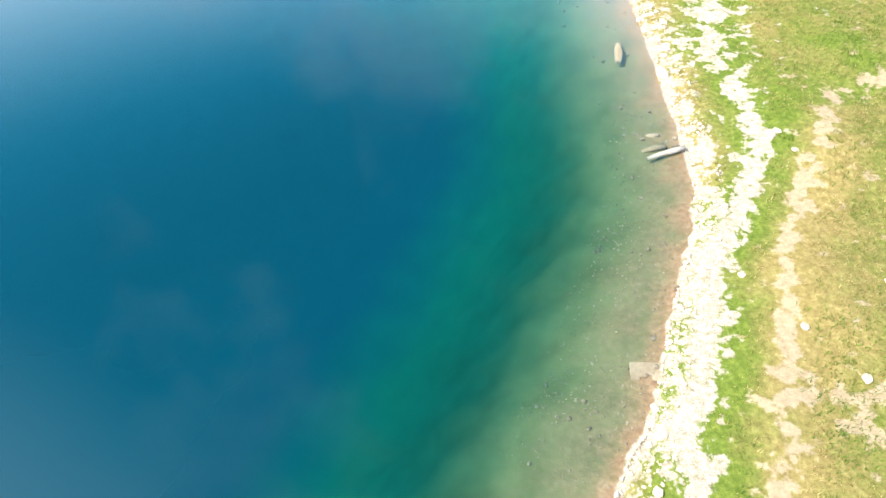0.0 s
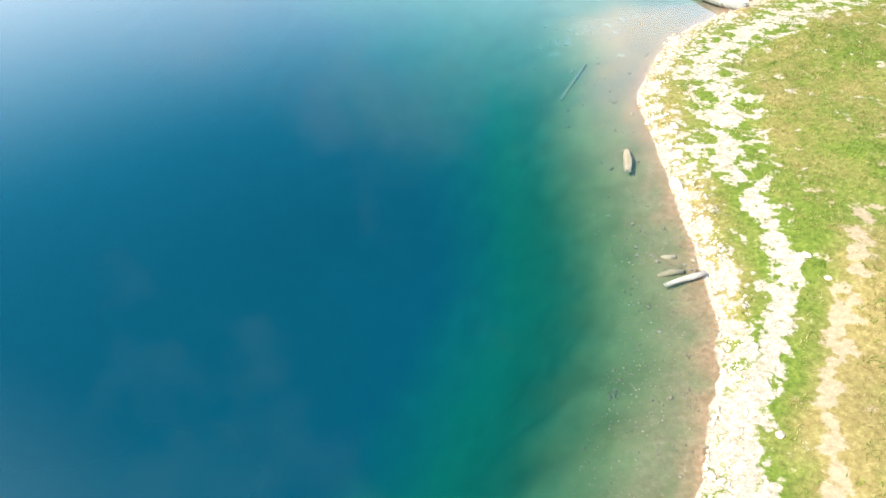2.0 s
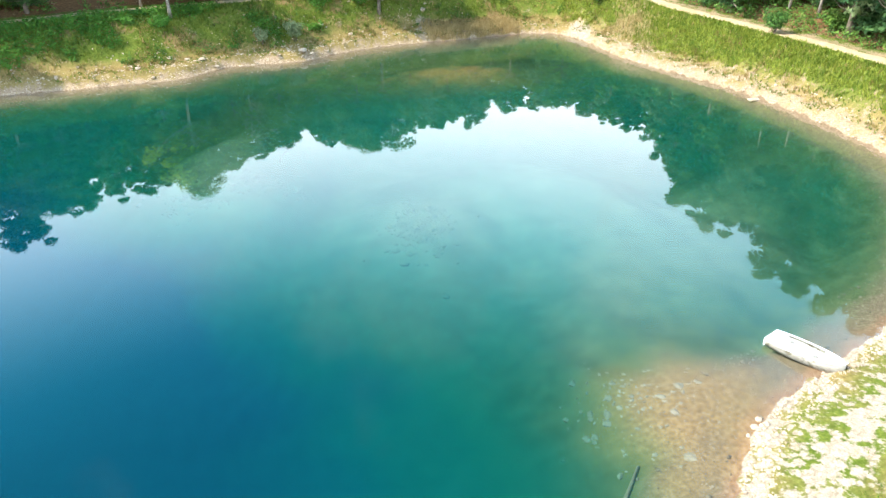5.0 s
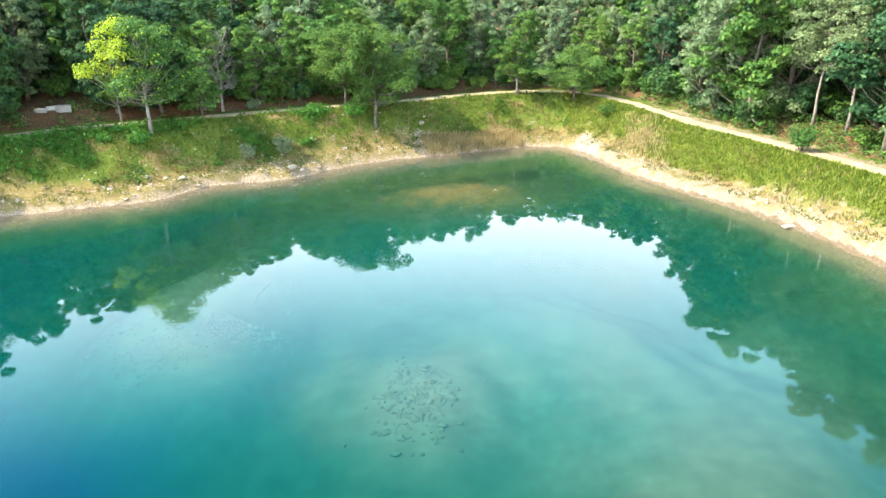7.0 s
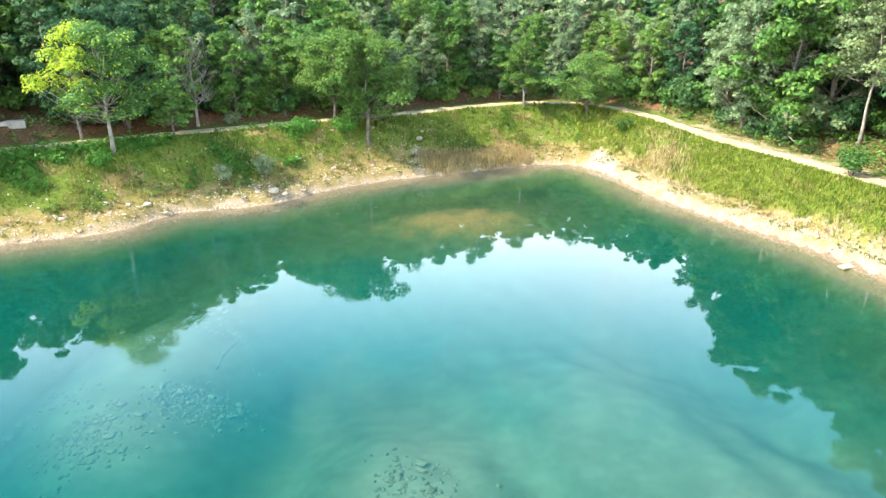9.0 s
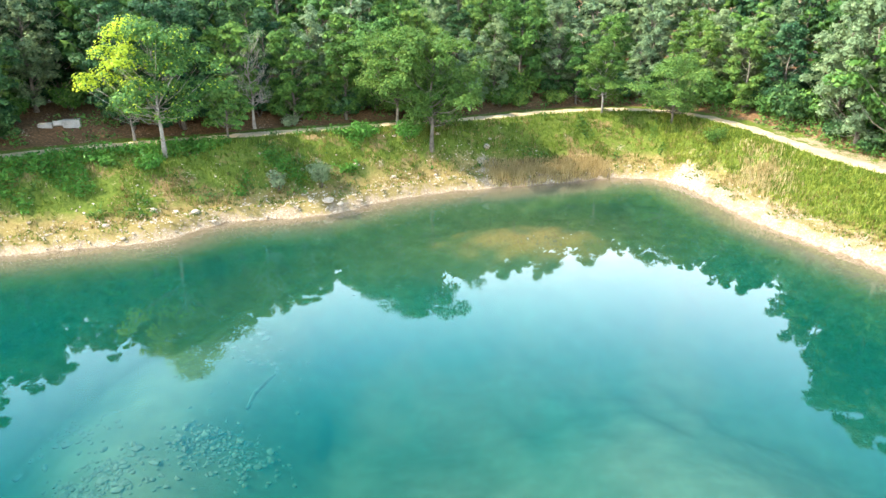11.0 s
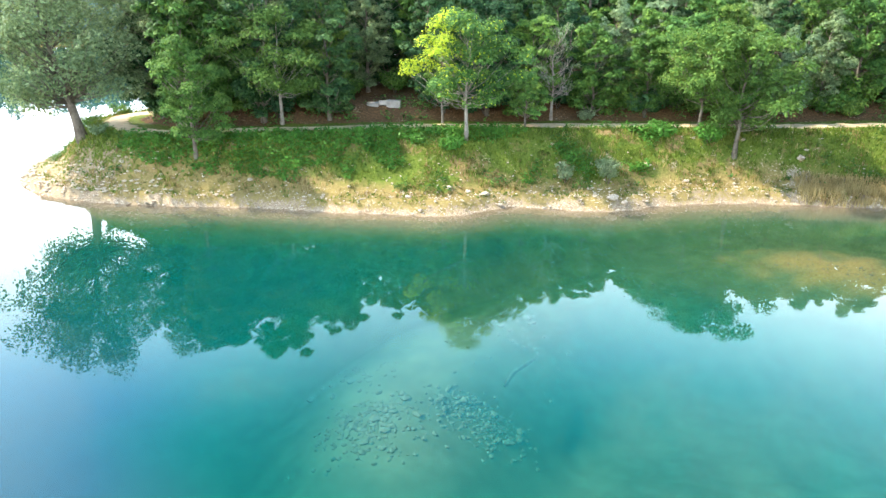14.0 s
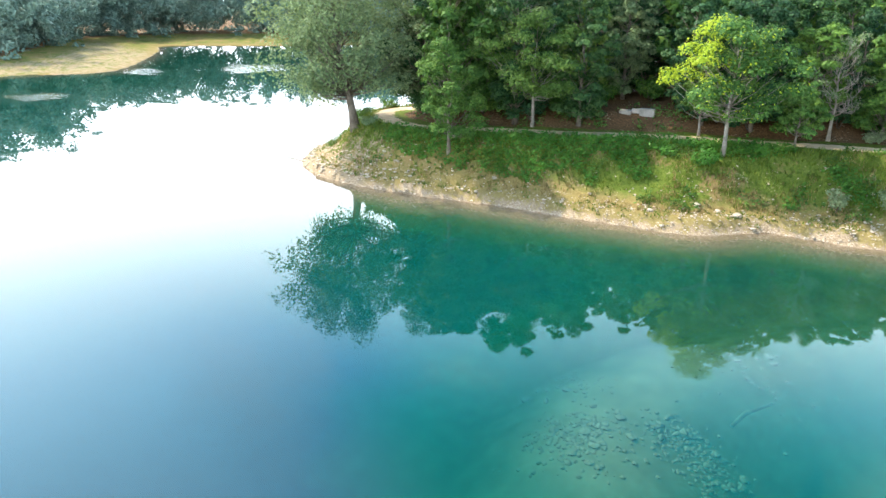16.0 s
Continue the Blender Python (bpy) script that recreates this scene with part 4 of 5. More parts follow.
def heap(name, pts, sizes, material, label, seed, kind="stuff", flat=0.6, lift=0.2, category="stones", small=True):
    """Many stones in one sheet, too many to count."""
    r = np.random.default_rng(seed)
    shapes = []
    for k in range(6):
        bm = rock_shape(seed + k, 1 if small else 2, flat, 0.3)
        bm.verts.ensure_lookup_table()
        shapes.append((np.array([v.co for v in bm.verts]), np.array([[q.index for q in f.verts] for f in bm.faces])))
        bm.free()
    z = terrain(pts)[0]
    V, F, base = [], [], 0
    for (x, y), s, z0 in zip(pts, sizes, z):
        v, f = shapes[r.integers(0, 6)]
        a = r.uniform(0, 6.283)
        c, sn = math.cos(a), math.sin(a)
        q = v * [s, s * r.uniform(0.6, 1.0), s]
        V.append(np.column_stack([q[:, 0] * c - q[:, 1] * sn + x, q[:, 0] * sn + q[:, 1] * c + y, q[:, 2] + z0 + lift * s]))
        F.append(f + base)
        base += len(v)
    return tagged(new(name, from_arrays(name, np.concatenate(V), np.concatenate(F), material)), label, category, kind=kind)


def along_shore(lo, hi, spread_m, number, seed, power=1.0):
    """Points near the shoreline between two places of its ring, inland by up to spread_m."""
    r = np.random.default_rng(seed)
    i = r.uniform(lo, hi, number)
    k = np.floor(i).astype(int)
    a, b = SHORE_LINE[k % len(SHORE_LINE)], SHORE_LINE[(k + 1) % len(SHORE_LINE)]
    p = a + (b - a) * (i - k)[:, None]
    d = b - a
    d /= np.linalg.norm(d, axis=1)[:, None]
    return p + np.stack([d[:, 1], -d[:, 0]], 1) * (r.uniform(0, 1, number) ** power * spread_m)[:, None], r


p, r = along_shore(0, 60, 1.0, 2400, 31, 1.8)
heap("shore_gravel", p, r.uniform(0.015, 0.075, len(p)) * (1 + 1.2 * (r.random(len(p)) < 0.05)), STONE, "white limestone pebbles strewn along the near shore", 40)
p, r = along_shore(60, 165, 3.0, 3000, 32, 1.6)
heap("shore_gravel", p, r.uniform(0.03, 0.11, len(p)) * (1 + 0.9 * (r.random(len(p)) < 0.05)), STONE, "pale rubble along the water's edge below the bank", 50)
p, r = along_shore(108, 152, 6.5, 700, 34, 1.3)
heap("bank_rubble", p, r.uniform(0.05, 0.13, len(p)) * (1 + 1.0 * (r.random(len(p)) < 0.06)), STONE, "pale stones strewn over the dry foot of the bank", 54)
p, r = along_shore(151, 171, 4.2, 520, 35, 1.3)
heap("point_rubble", p, r.uniform(0.08, 0.3, len(p)), STONE, "pale broken ledges and rubble round the bare point", 56, flat=0.35, lift=0.05)
PEBBLE = simple("pebble", (0.07, 0.055, 0.035), (0.26, 0.21, 0.145), 2.0, 0.9, 0.4, 12.0)
p, r = along_shore(0, 75, -3.4, 3000, 33, 0.8)
heap("lake_pebbles", p, r.uniform(0.015, 0.05, len(p)) * (1 + 1.4 * (r.random(len(p)) < 0.06)), PEBBLE, "brown pebbles under the shallow water", 60)


def blob(cx, cy, rx, ry, number, seed):
    r = np.random.default_rng(seed)
    return np.array([cx, cy]) + r.standard_normal((number, 2)) * [rx, ry] * 0.5, r


for cx, cy, rx, ry, number, seed in ((-12.9, 67.1, 2.6, 2.0, 300, 1), (-16.7, 63.2, 2.4, 2.8, 340, 2), (-0.8, 57.2, 2.4, 4.0, 320, 3), (-21.0, 67.5, 2.6, 2.0, 70, 4), (2.5, 93.0, 4.0, 1.6, 60, 6), (-10.0, 85.5, 6.0, 2.4, 130, 8), (-14.5, 75.0, 3.0, 5.0, 60, 5)):
    p, r = blob(cx, cy, rx, ry, number, 100 + seed)
    heap("drowned_rubble", p, r.uniform(0.06, 0.17, len(p)) * (1 + 1.0 * (r.random(len(p)) < 0.1)) * (0.6 if seed > 5 else 1.0), PEBBLE if seed > 5 else WET_STONE, "silted rubble on a mound of the lake bed", 200 + seed, "stuff", 0.5, 0.06)

p, r = blob(8.0, 39.0, 2.6, 2.8, 150, 105)
heap("drowned_rubble", p, r.uniform(0.05, 0.12, len(p)) * (1 + 1.3 * (r.random(len(p)) < 0.12)), WET_STONE, "brown rubble on the shallow lake bed", 205, "stuff", 0.45, -0.05)

BOARD = simple("weathered_board", (0.17, 0.125, 0.08), (0.29, 0.23, 0.155), 1.2, 0.8, 0.4, 14.0)
rock(9.55, 24.9, 0.26, 0.46, 0.28, 8, 3, "smooth white boulder at the waterline")
rock(7.95, 26.7, 0.18, 0.8, 0.2, -8, 5, "long tan stone lying in the shallows", BOARD, -0.1)
for x, y, s, seed in ((12.6, 20.2, 0.2, 11), (12.9, 20.4, 0.16, 12), (13.2, 19.3, 0.13, 13), (9.7, 13.6, 0.14, 14), (12.0, 9.6, 0.17, 15), (10.9, 11.4, 0.15, 16), (14.0, 13.0, 0.12, 17), (12.2, 37.0, 0.17, 18),
                      (12.5, 37.4, 0.14, 19), (11.8, 36.6, 0.11, 20), (10.3, 28.6, 0.2, 21), (9.9, 26.3, 0.16, 22), (9.7, 23.4, 0.15, 23)):
    rock(x, y, s, s * 0.8, s * 0.8, seed * 40, seed, "white limestone lump on the spit")
for x, y, s, seed in ((-1.9, 110.9, 0.45, 31), (-25.4, 92.6, 0.42, 32), (-28.6, 91.7, 0.34, 33), (-27.0, 92.4, 0.26, 34), (-14.2, 103.6, 0.36, 35), (-10.6, 104.2, 0.3, 36), (-15.4, 97.4, 0.55, 37), (-14.4, 97.7, 0.4, 38), (-18.6, 100.7, 0.24, 39), (-30.8, 88.4, 0.3, 40), (-45.0, 84.0, 0.3, 41)):
    rock(x, y, s, s * 0.75, s * 0.8, seed * 31, seed, "pale boulder on the grassy bank")


# ---- flat things at the water's edge ----
def slab(name, x, y, z, lx, ly, lz, turn, tilt, material, label, category, seed=0):
    bm = bmesh.new()
    bmesh.ops.create_cube(bm, size=1.0)
    bmesh.ops.subdivide_edges(bm, edges=bm.edges[:], cuts=3, use_grid_fill=True)
    for v in bm.verts:
        v.co.x *= lx * (1 + 0.06 * noise.noise(v.co * 3 + Vector((seed, 0, 0))))
        v.co.y *= ly * (1 + 0.06 * noise.noise(v.co * 3 + Vector((0, seed, 0))))
        v.co.z *= lz
        v.co.z += 0.1 * lz * noise.noise(v.co * 2.0 + Vector((seed, 3, 1)))
    bmesh.ops.bevel(bm, geom=[e for e in bm.edges if e.is_boundary or len(e.link_faces) == 2 and e.calc_face_angle(0) > 0.9], offset=min(lz, 0.06) * 0.25, segments=1, affect="EDGES")
    ob = tagged(new(name, bm_mesh(name, bm, material)), label, category)
    ob.matrix_basis = pose(x, y, z, tilt, 0, turn)
    return ob


CONCRETE = simple("concrete", (0.24, 0.22, 0.19), (0.44, 0.4, 0.35), 1.4, 0.9, 0.4, 16.0, spots=(0.3, 0.28, 0.22))
slab("stone_slab", 6.25, 10.3, -0.08, 1.25, 0.62, 0.12, -8, 0, BOARD, "tan slab lying half in the water", "slab", 2).rotation_euler = (0, radians(-9), radians(-8))
slab("concrete_block", -42.6, 100.2, height(-42.6, 100.2) + 0.14, 1.2, 0.6, 0.45, 20, 4, CONCRETE, "low grey concrete block behind the track", "block", 4)
slab("concrete_block", -41.8, 100.9, height(-41.8, 100.9) + 0.3, 0.9, 0.3, 0.5, 20, -28, CONCRETE, "tilted grey concrete block behind the track", "block", 5)
slab("concrete_block", -40.7, 101.3, height(-40.7, 101.3) + 0.3, 1.5, 0.55, 0.9, 22, 3, CONCRETE, "large pale concrete block behind the track", "block", 6)
slab("stone_slab", 30.0, 80.3, height(30.0, 80.3) + 0.08, 1.9, 0.55, 0.14, 20, 3, STONE, "pale slab on the gravel shore", "slab", 7)


def log(name, points, radii, material, label):
    bm = bmesh.new()
    limb(bm, [Vector(q) for q in points], radii, 9)
    return tagged(new(name, bm_mesh(name, bm, material, True)), label, "log")


log("driftwood_log", [(7.95, 19.75, -0.12), (8.5, 19.9, -0.02), (9.0, 19.98, 0.1), (9.4, 20.05, 0.2)], [0.07, 0.1, 0.11, 0.08], DEADWOOD, "bleached driftwood log reaching into the water")
log("driftwood_log", [(7.9, 20.4, -0.35), (8.4, 20.45, -0.2), (8.8, 20.4, -0.1)], [0.08, 0.13, 0.09], BOARD, "sunken pale log in the shallows")
log("driftwood_log", [(8.0, 21.3, -0.4), (8.35, 21.2, -0.24), (8.7, 21.15, -0.12)], [0.07, 0.12, 0.08], BOARD, "short sunken log in the shallows")
log("sunken_log", [(6.1, 33.3, height(6.1, 33.3) + 0.08), (6.9, 34.6, height(6.9, 34.6) + 0.1), (7.7, 36.0, height(7.7, 36.0) + 0.05)], [0.085, 0.08, 0.055], BOARD, "long sunken tree trunk under the water")
log("fallen_branch", [(13.3, 28.9, height(13.3, 28.9) + 0.06), (13.0, 29.5, height(13.0, 29.5) + 0.07), (12.8, 30.1, height(12.8, 30.1) + 0.06)], [0.03, 0.05, 0.035], DEADWOOD, "grey fallen branch on the spit")


# log-shaped ridge added for the dark step at the bar's edge
log("sunken_log", [(-12.5, 69.2, -1.75), (-12.6, 70.6, -1.7), (-12.2, 72.6, -1.8)], [0.1, 0.12, 0.06], PEBBLE, "thin dark ridge along the step of the drowned bar")
log("fallen_branch", [(-73.1, 76.5, 0.05), (-71.4, 77.1, 0.1), (-69.8, 77.7, 0.25)], [0.03, 0.05, 0.07], DEADWOOD, "bare branch reaching from the point over the water")


# ---- boat ----
def make_boat():
    """A flat-bottomed skiff: square stern, bow drawn in, two benches, drawn up on the shore."""
    white = simple("boat_paint", (0.66, 0.66, 0.63), (0.86, 0.86, 0.83), 1.5, 0.45, 0.1, 12.0, spots=(0.55, 0.52, 0.46))
    # browner tone: hull sides' shading and water reflection put into the colour
    hullshade = simple("hull_shade", (0.38, 0.35, 0.29), (0.6, 0.57, 0.5), 1.2, 0.5, 0.15, 10.0, spots=(0.22, 0.2, 0.13))
    boat = tagged(new("rowing_boat"), "white flat-bottomed rowing boat moored with its bow ashore", "boat")
    n, length = 14, 3.2
    prof = []
    for i in range(n + 1):
        t = i / n
        half = 0.62 * (0.86 + 0.14 * math.sin(math.pi * min(1, t * 1.6))) * (1 - max(0, (t - 0.55) / 0.45) ** 2.3 * 0.86)
        prof.append((t * length - length / 2, half, 0.42 + 0.16 * t * t, 0.0 + 0.22 * max(0, t - 0.72) ** 1.5 * 3))
    bm = bmesh.new()
    rows = []
    for x, half, top, bottom in prof:
        rows.append([bm.verts.new((x, s * half * w, bottom + (top - bottom) * h)) for s, w, h in ((-1, 1.0, 1.0), (-1, 0.9, 0.45), (-1, 0.72, 0.0), (1, 0.72, 0.0), (1, 0.9, 0.45), (1, 1.0, 1.0))])
    for a, b in zip(rows, rows[1:]):
        for k in range(5):
            bm.faces.new((a[k], a[k + 1], b[k + 1], b[k]))
    bm.faces.new(rows[0])
    bm.faces.new(rows[-1][::-1])
    bmesh.ops.solidify(bm, geom=bm.faces[:], thickness=0.03)
    hull = part("hull", bm_mesh("hull", bm, white, True), boat)
    hull.data.materials.append(hullshade)
    # steep faces below the rim get the painted-in shading
    for f in hull.data.polygons:
        f.material_index = int(abs(f.normal.z) < 0.75 and f.center.z < 0.5)
    for side in (-1, 1):
        bm = bmesh.new()
        limb(bm, [Vector((x, side * half, top + 0.01)) for x, half, top, _ in prof], [0.035] * len(prof), 6)
        part("gunwale", bm_mesh("gunwale", bm, white, True), boat)
    for x0, x1, name, z in ((-1.55, -1.05, "stern_seat", 0.41), (0.6, 1.55, "foredeck", 0.46)):
        bm = bmesh.new()
        xs = np.linspace(x0, x1, 6)
        top_row = []
        for x in xs:
            t = (x + length / 2) / length
            half = 0.62 * (0.86 + 0.14 * math.sin(math.pi * min(1, t * 1.6))) * (1 - max(0, (t - 0.55) / 0.45) ** 2.3 * 0.86) * 0.95
            top_row.append([bm.verts.new((x, s * half, z + 0.1 * max(0, t - 0.6))) for s in (-1, 1)])
        for a, b in zip(top_row, top_row[1:]):
            bm.faces.new((a[0], b[0], b[1], a[1]))
        bmesh.ops.solidify(bm, geom=bm.faces[:], thickness=0.035)
        part(name, bm_mesh(name, bm, white), boat)
    bm = bmesh.new()
    fl = [[bm.verts.new((x, s * half * 0.86, 0.36 + b * 0.3)) for s in (-1, 1)] for x, half, _, b in prof[:-2]]
    for a, b in zip(fl, fl[1:]):
        bm.faces.new((a[0], b[0], b[1], a[1]))
    bmesh.ops.solidify(bm, geom=bm.faces[:], thickness=0.02)
    part("floor_boards", bm_mesh("floor_boards", bm, white), boat)
    bm = bmesh.new()
    bmesh.ops.create_cube(bm, size=1.0, matrix=Matrix.Translation((-1.61, 0, 0.28)) @ Matrix.Diagonal((0.05, 1.02, 0.4, 1)))
    bmesh.ops.bevel(bm, geom=bm.edges[:], offset=0.012, segments=2, affect="EDGES")
    part("transom", bm_mesh("transom", bm, white), boat)
    # flat grey discs added for the deck's dark spots
    grey = simple("spot_grey", (0.2, 0.19, 0.17), (0.3, 0.29, 0.26), 4.0, 0.7, 0.2, 20.0)
    for x, y, r in ((-0.75, 0.2, 0.1), (0.45, -0.12, 0.12)):
        bm = bmesh.new()
        bmesh.ops.create_cone(bm, cap_ends=True, segments=16, radius1=r, radius2=r * 0.85, depth=0.03, matrix=Matrix.Translation((x, y, 0.385)))
        part("hatch", bm_mesh("hatch", bm, grey), boat, "round grey spot on the deck")
    return boat


boat = make_boat()
boat.matrix_basis = pose(16.05, 41.2, -0.06, 0, -3, math.degrees(math.atan2(39.9 - 42.6, 17.1 - 15.1)))


# ---- shrubs ----
def shrub_meshes(seed, tall, wide, leaf, count=520, size=0.14, stems=6):
    rng = np.random.default_rng(seed)
    bm = bmesh.new()
    tips = []
    for k in range(stems):
        a = 6.283 * k / stems + rng.uniform(-0.4, 0.4)
        tip = Vector((math.cos(a) * wide * 0.6, math.sin(a) * wide * 0.6, tall * rng.uniform(0.55, 0.9)))
        limb(bm, [Vector((math.cos(a) * 0.08, math.sin(a) * 0.08, -0.1)), tip * 0.5 + Vector((0, 0, 0.1 * tall)), tip], [0.035, 0.025, 0.01], 5)
        tips += [tip, tip * 0.62]
    tips.append(Vector((0, 0, tall * 0.85)))
    d = rng.standard_normal((count, 3))
    d /= np.linalg.norm(d, axis=1)[:, None]
    c = np.array([tips[i] for i in rng.integers(0, len(tips), count)])
    p = c + d * rng.uniform(0.3, 1.0, count)[:, None] ** 0.6 * wide * 0.42 * [1, 1, 0.8]
    p[:, 2] = np.maximum(p[:, 2], 0.05)
    v, f = leaf_cards(p, d + [0, 0, 0.7], size * rng.uniform(0.6, 1.3, count), rng)
    return bm_mesh("woody_base", bm, BARK, True), from_arrays("foliage", v, f, leaf)


def shrub(x, y, meshes, label, size=1.0, turn=0.0, group=""):
    root = tagged(new("shrub"), label, "shrub", group)
    part("woody_base", meshes[0], root)
    part("foliage", meshes[1], root)
    return stand(root, x, y, turn, size)


shrub(-16.6, 99.6, shrub_meshes(61, 2.2, 1.3, LEAF_SILVER, 900, 0.12), "silvery willow shrub on the bank")
shrub(-20.1, 98.0, shrub_meshes(62, 1.7, 1.0, LEAF_SILVER, 600, 0.12), "small silvery willow shrub on the bank")
shrub(34.9, 90.4, shrub_meshes(63, 2.4, 1.6, LEAF_MID, 1100, 0.13, 8), "bushy young tree at the track's edge")
shrub(21.5, 112.6, shrub_meshes(64, 1.3, 1.5, LEAF_LIGHT, 700, 0.13), "light green bush on the corner of the bank")
shrub(-30.4, 95.6, shrub_meshes(65, 1.1, 1.5, IVY, 700, 0.13), "dark green bramble bush below a tree")
shrub(-9.8, 108.2, shrub_meshes(66, 1.5, 1.8, IVY, 900, 0.13), "dark green bramble bush below a tree", 1.0)
shrub(-13.8, 106.9, shrub_meshes(67, 1.3, 1.7, IVY, 800, 0.13), "dark green bramble bush on the bank")
shrub(1.5, 122.2, shrub_meshes(68, 1.7, 1.6, LEAF_LIGHT, 800, 0.15), "light green shrub behind the track")
shrub(5.8, 124.8, shrub_meshes(69, 1.6, 1.7, LEAF_LIGHT, 800, 0.15), "light green shrub behind the track")
shrub(-22.0, 108.6, shrub_meshes(70, 1.0, 1.2, LEAF_SILVER, 500, 0.13), "pale flowering shrub behind the track")
shrub(-69.0, 85.0, shrub_meshes(71, 1.1, 1.3, LEAF_MID, 500, 0.13), "green shrub on the point")
shrub(-71.0, 90.5, shrub_meshes(72, 1.6, 1.4, LEAF_MID, 600, 0.13), "green shrub on the point")
shrub(-63.0, 82.0, shrub_meshes(73, 0.9, 1.2, LEAF_GREY, 500, 0.13), "grey-green weeds beside the track's bend")
# undergrowth along the wood's edge
UNDER = [shrub_meshes(80, 3.2, 2.6, LEAF_MID, 1000, 0.22, 9), shrub_meshes(81, 2.6, 2.4, LEAF_DARK, 900, 0.22, 9), shrub_meshes(82, 4.0, 2.6, LEAF_DARK, 1200, 0.22, 9)]
models = []
for k, m in enumerate(UNDER):
    models.append(None)
rng = np.random.default_rng(12)
cand = np.column_stack([rng.uniform(-70, 70, 4000), rng.uniform(70, 140, 4000)])
cdt, cin, cds = line_distance(cand, TRACK_LINE), inside(cand, LAKESIDE), shore_distance(cand)
right = (cand[:, 0] > 22) & (cand[:, 1] < 116)
ok = ~cin & (cds > 3) & (cdt > np.where(right, 3.6, 3.9)) & (cdt < 11) & ~((np.abs(cand[:, 0] + 41) < 3.5) & (cdt < 9)) & (np.hypot(cand[:, 0] - 39.0, cand[:, 1] - 94.5) > 4.5)
taken = []
for p, is_right in zip(cand[ok], right[ok]):
    gap = 2.0 if is_right else 2.1
    if all((p[0] - q[0]) ** 2 + (p[1] - q[1]) ** 2 > gap * gap for q in taken):
        taken.append(p)
        k = int(rng.integers(0, 3))
        s, turn = rng.uniform(0.6, 1.1), rng.uniform(0, 360)
        if models[k] is None:
            models[k] = shrub(p[0], p[1], UNDER[k], "dense green undergrowth at the wood's edge", s, turn, "undergrowth")
        else:
            plant(models[k], p[0], p[1], turn, s)


# ---- grass, brambles ----
def tufts(name, pts, tall, material, label, seed, blades=5, width=0.03, lean=0.5, category="grass"):
    """Blades of grass, three triangles' worth each, in tufts."""
    r = np.random.default_rng(seed)
    z = terrain(pts)[0]
    n = len(pts) * blades
    base = np.repeat(np.column_stack([pts, z]), blades, axis=0) + np.column_stack([r.normal(0, 0.09, (n, 2)) * (1 + 3 * np.repeat(tall, blades)[:, None] * 0.5), np.full(n, -0.03)])
    a = r.uniform(0, 6.283, n)
    h = np.repeat(tall, blades) * r.uniform(0.55, 1.15, n)
    out = np.stack([np.cos(a), np.sin(a), np.zeros(n)], 1)
    side = np.stack([-np.sin(a), np.cos(a), np.zeros(n)], 1) * (width * r.uniform(0.7, 1.4, n))[:, None]
    up = np.array([0, 0, 1.0])
    mid = base + out * (h * lean * 0.25)[:, None] + up * (h * 0.6)[:, None]
    tip = base + out * (h * lean)[:, None] + up * h[:, None]
    v = np.stack([base - side, base + side, mid + side * 0.8, mid - side * 0.8, tip], 1).reshape(-1, 3)
    k = np.arange(n)[:, None] * 5
    f = np.concatenate([k + [0, 1, 2], k + [0, 2, 3], k + [3, 2, 4]], 1).reshape(-1, 3)
    return tagged(new(name, from_arrays(name, v, f, material)), label, category, kind="stuff")


def field(region, number, seed):
    r = np.random.default_rng(seed)
    x0, x1, y0, y1 = region
    p = np.column_stack([r.uniform(x0, x1, number), r.uniform(y0, y1, number)])
    z, ds = terrain(p)
    return p, z, ds, line_distance(p, TRACK_LINE), inside(p, LAKESIDE), r


# high banks: green above, straw and yellow-green lower down
p, z, ds, dt, lk, r = field((-76, 42, 62, 124), 120000, 90)
bank = lk & (ds > 1.2) & (dt > 1.5) & (near_side(p) < 0.5)
t = ds / (ds + dt)
l1 = lumps(p, 6.0, 21)
green = bank & (r.random(len(p)) < ease(t + 0.12 * l1, 0.25, 0.6))
tufts("bank_grass", p[green], 0.22 + 0.34 * r.random(green.sum()), GRASS, "long green grass on the steep bank", 91, 3, 0.035)
thick = np.column_stack([r.uniform(17, 43, 60000), r.uniform(62, 123, 60000)])
tds, tdt = shore_distance(thick), line_distance(thick, TRACK_LINE)
thick = thick[inside(thick, LAKESIDE) & (tds > 3.2 + 0.8 * lumps(thick, 5.0, 35)) & (tdt > 1.5) & (near_side(thick) < 0.5) & (np.hypot((thick[:, 0] - 24.0) / 2.2, (thick[:, 1] - 105.0) / 4.5) > 0.8)]
tufts("tall_grass", thick, 0.25 + 0.2 * r.random(len(thick)), GRASS_SUN, "thick yellow-green grass on the sunny bank", 103, 3, 0.035)
straw = bank & (r.random(len(p)) < 0.4 * ease(t, 0.08, 0.3) * ease(lumps(p, 5.0, 29) + 0.7 - 1.2 * t, 0.0, 0.5))
tufts("dry_grass", p[straw], 0.2 + 0.25 * r.random(straw.sum()), STRAW, "straw-coloured dry grass low on the bank", 92, 5, 0.03)
low = lk & (ds > 0.5) & (dt > 1.5) & (near_side(p) < 0.5) & (t < 0.45) & (r.random(len(p)) < 0.4) & (lumps(p, 4.0, 22) > -0.1)
tufts("low_grass", p[low] + 0.1, 0.16 + 0.1 * r.random(low.sum()), GRASS, "short yellow-green weeds among the shore stones", 93, 5, 0.03)
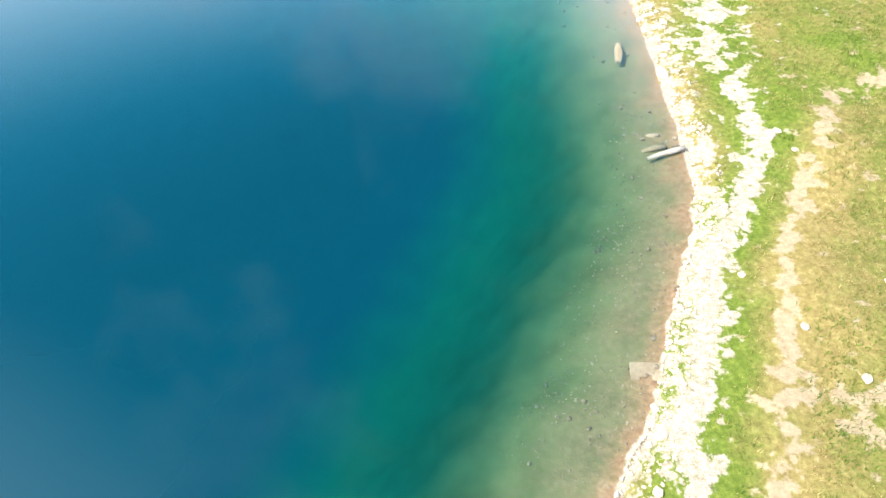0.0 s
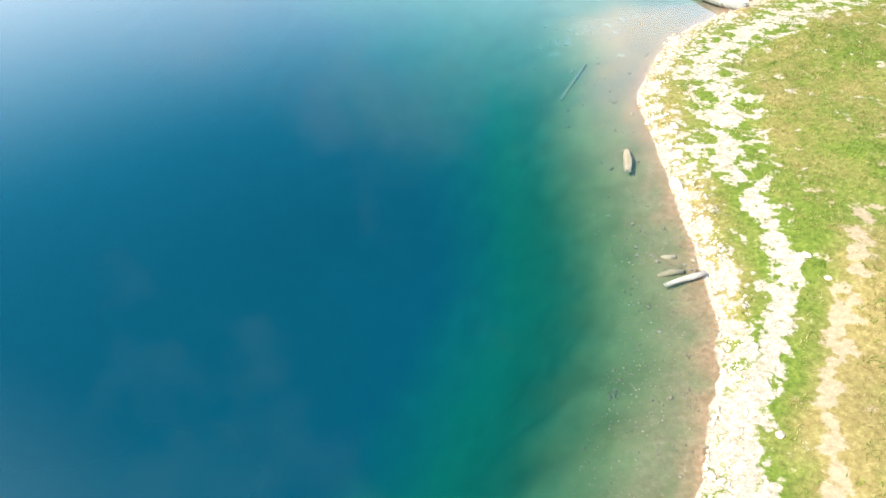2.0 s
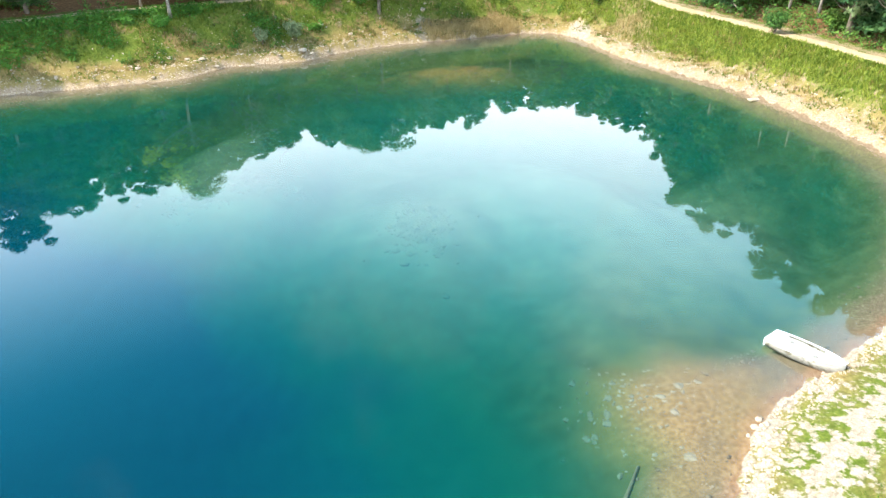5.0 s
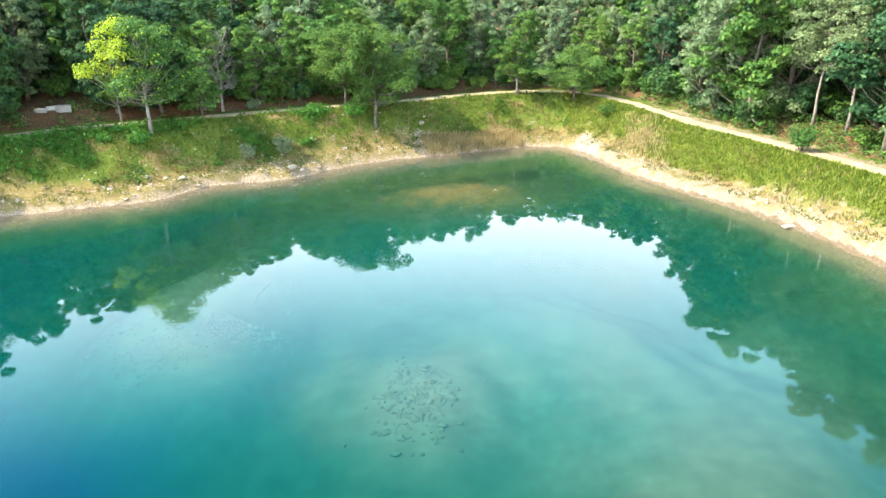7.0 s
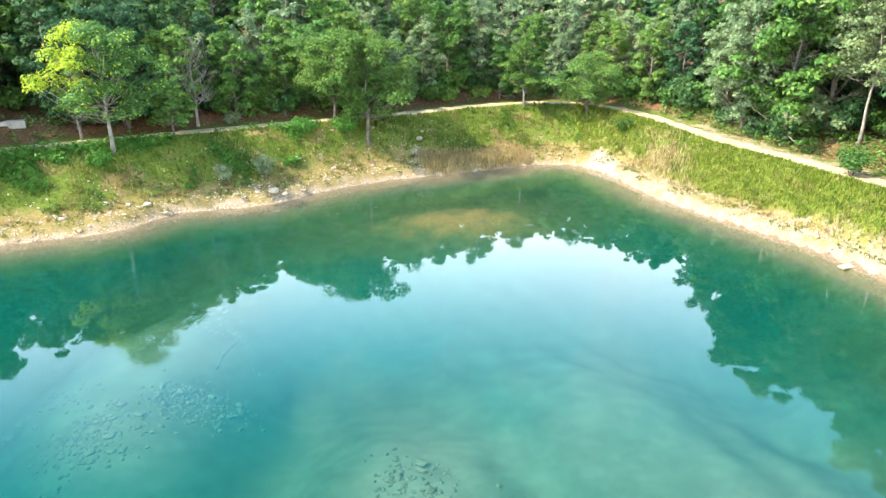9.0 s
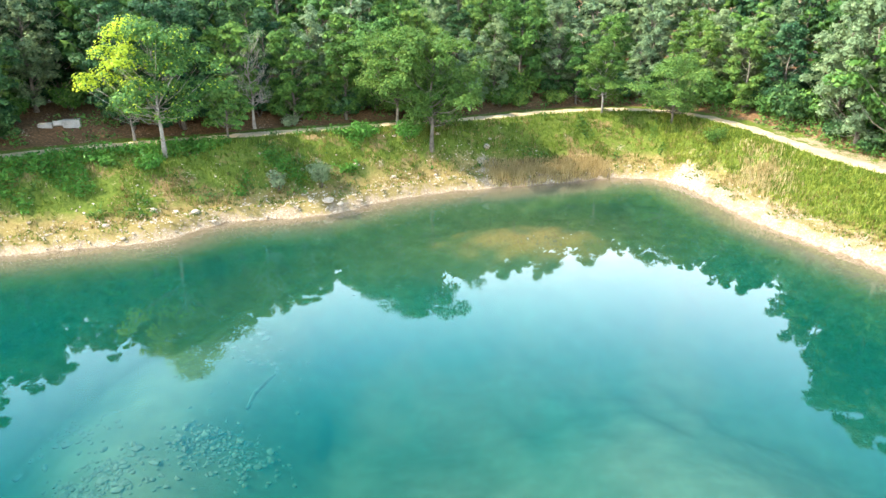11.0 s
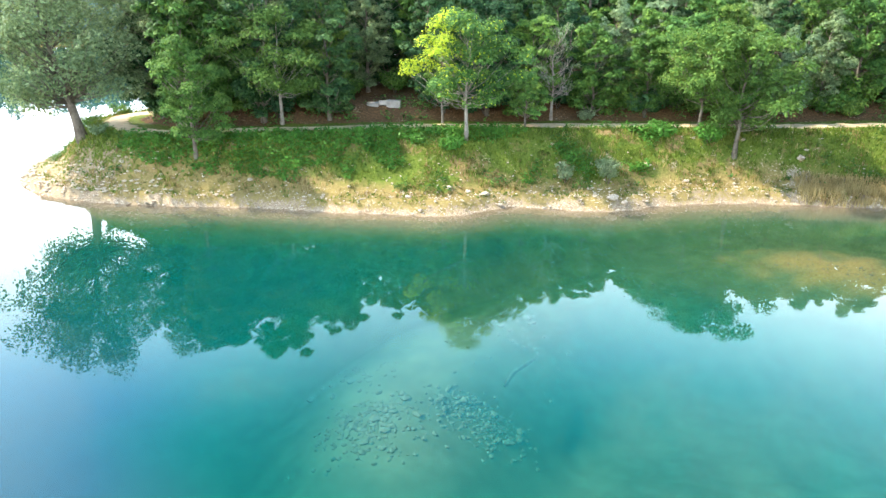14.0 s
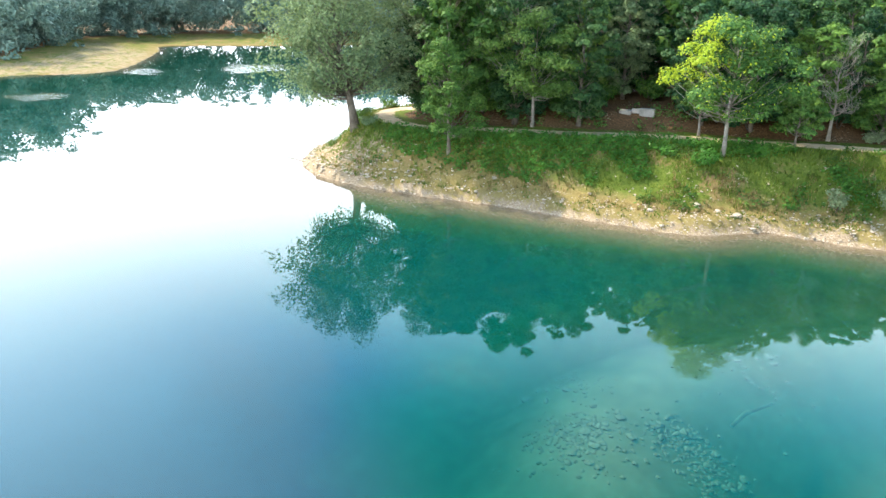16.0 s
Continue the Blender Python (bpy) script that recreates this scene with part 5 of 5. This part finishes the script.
weeds = bank & (p[:, 0] < 19) & (ds > 2.5) & (lumps(p, 2.6, 33) + 0.6 * lumps(p, 9.0, 34) > 0.75)
q = p[weeds]
c = np.column_stack([q, z[weeds] + r.uniform(0.12, 0.55, len(q))])
v, f = leaf_cards(np.repeat(c, 3, axis=0) + r.normal(0, 0.15, (3 * len(c), 3)), np.array([0, 0, 1.0]) + r.normal(0, 0.5, (3 * len(c), 3)), r.uniform(0.07, 0.17, 3 * len(c)), r)
tagged(new("bank_weeds", from_arrays("bank_weeds", v, f, LEAF_MID)), "leafy green weeds in patches on the steep bank", "weeds", kind="stuff")
reed, rr = along_shore(104, 113, 1.4, 800, 94)
inland, _ = along_shore(104, 113, 4.4, 800, 94)
reed = reed * 0.35 + inland * 0.65
tufts("reeds", reed, 0.5 + 0.45 * rr.random(len(reed)), REED, "dry straw-coloured reeds above the shore", 95, 6, 0.03, 0.25, "reeds")
reed, rr = blob(24.0, 105.0, 2.4, 5.0, 300, 96)
keep = (shore_distance(reed) > 2.2) & (line_distance(reed, TRACK_LINE) > 2.0)
tufts("reeds", reed[keep], 0.4 + 0.4 * rr.random(keep.sum()), REED, "dry straw-coloured reeds above the shore", 97, 6, 0.03, 0.25, "reeds")
# near spit: short turf with trodden gaps
p, z, ds, dt, lk, r = field((4, 30, 4, 48), 34000, 98)
gap = np.minimum(line_distance(p, WHITE_LINE) - 0.5, line_distance(p, DUST_LINE) - 0.3)
cover = ease(ds + 1.9 * lumps(p, 2.0, 23), 0.9, 3.6) * ease(gap + 0.25 * lumps(p, 1.4, 24), 0.0, 0.7)
cover *= 1 - ease(p[:, 1], 22, 30) * (1 - ease(lumps(p, 1.7, 51), -0.1, 0.35)) * (1 - ease(line_distance(p, WHITE_LINE), 1.2, 3.0))
turf = (r.random(len(p)) < cover) & (ds > 0.5)
dry = r.random(len(p)) < 0.42 + 0.35 * lumps(p, 7.0, 25)
tufts("turf", p[turf & ~dry], 0.07 + 0.09 * r.random((turf & ~dry).sum()), GRASS, "short green turf on the spit", 99, 5, 0.012, 0.9)
tufts("dry_turf", p[turf & dry], 0.06 + 0.08 * r.random((turf & dry).sum()), STRAW, "dry yellowish turf on the spit", 101, 5, 0.012, 0.9)
# low plants on the brown slope behind the track
p, z, ds, dt, lk, r = field((-70, 60, 60, 135), 90000, 111)
rim = (~lk) & (ds > 4) & (dt > 2.2) & (dt < 8) & (near_side(p) < 0.3) & (lumps(p, 3.0, 41) + 0.7 * lumps(p, 11.0, 42) + 0.9 * (p[:, 0] > 20) > 0.35)
q = p[rim]
c = np.column_stack([q, z[rim] + r.uniform(0.1, 0.8, len(q))])
v, f = leaf_cards(np.repeat(c, 4, axis=0) + r.normal(0, 0.2, (4 * len(c), 3)), np.array([0, 0, 1.0]) + r.normal(0, 0.5, (4 * len(c), 3)), r.uniform(0.09, 0.2, 4 * len(c)), r)
tagged(new("forest_herbs", from_arrays("forest_herbs", v, f, LEAF_MID)), "low green plants on the brown slope behind the track", "plants", kind="stuff")
# bramble carpet below the track
p, z, ds, dt, lk, r = field((-58, -14, 80, 110), 34000, 102)
carpet = lk & (dt > 1.6) & (dt < 5.4 + 1.5 * lumps(p, 5.0, 26)) & (ds > 3) & (lumps(p, 7.0, 27) + 1.1 * (p[:, 0] < -33) > -0.1)
q = p[carpet]
c = np.column_stack([q, z[carpet] + r.uniform(0.1, 0.5, len(q)) * (0.8 + 0.4 * lumps(q, 2.0, 28))])
v, f = leaf_cards(np.repeat(c, 5, axis=0) + r.normal(0, 0.16, (5 * len(c), 3)), np.array([0, 0, 1.0]) + r.normal(0, 0.45, (5 * len(c), 3)), r.uniform(0.1, 0.22, 5 * len(c)), r)
tagged(new("bramble_carpet", from_arrays("bramble_carpet", v, f, IVY)), "glossy dark green brambles covering the bank", "brambles", kind="stuff")
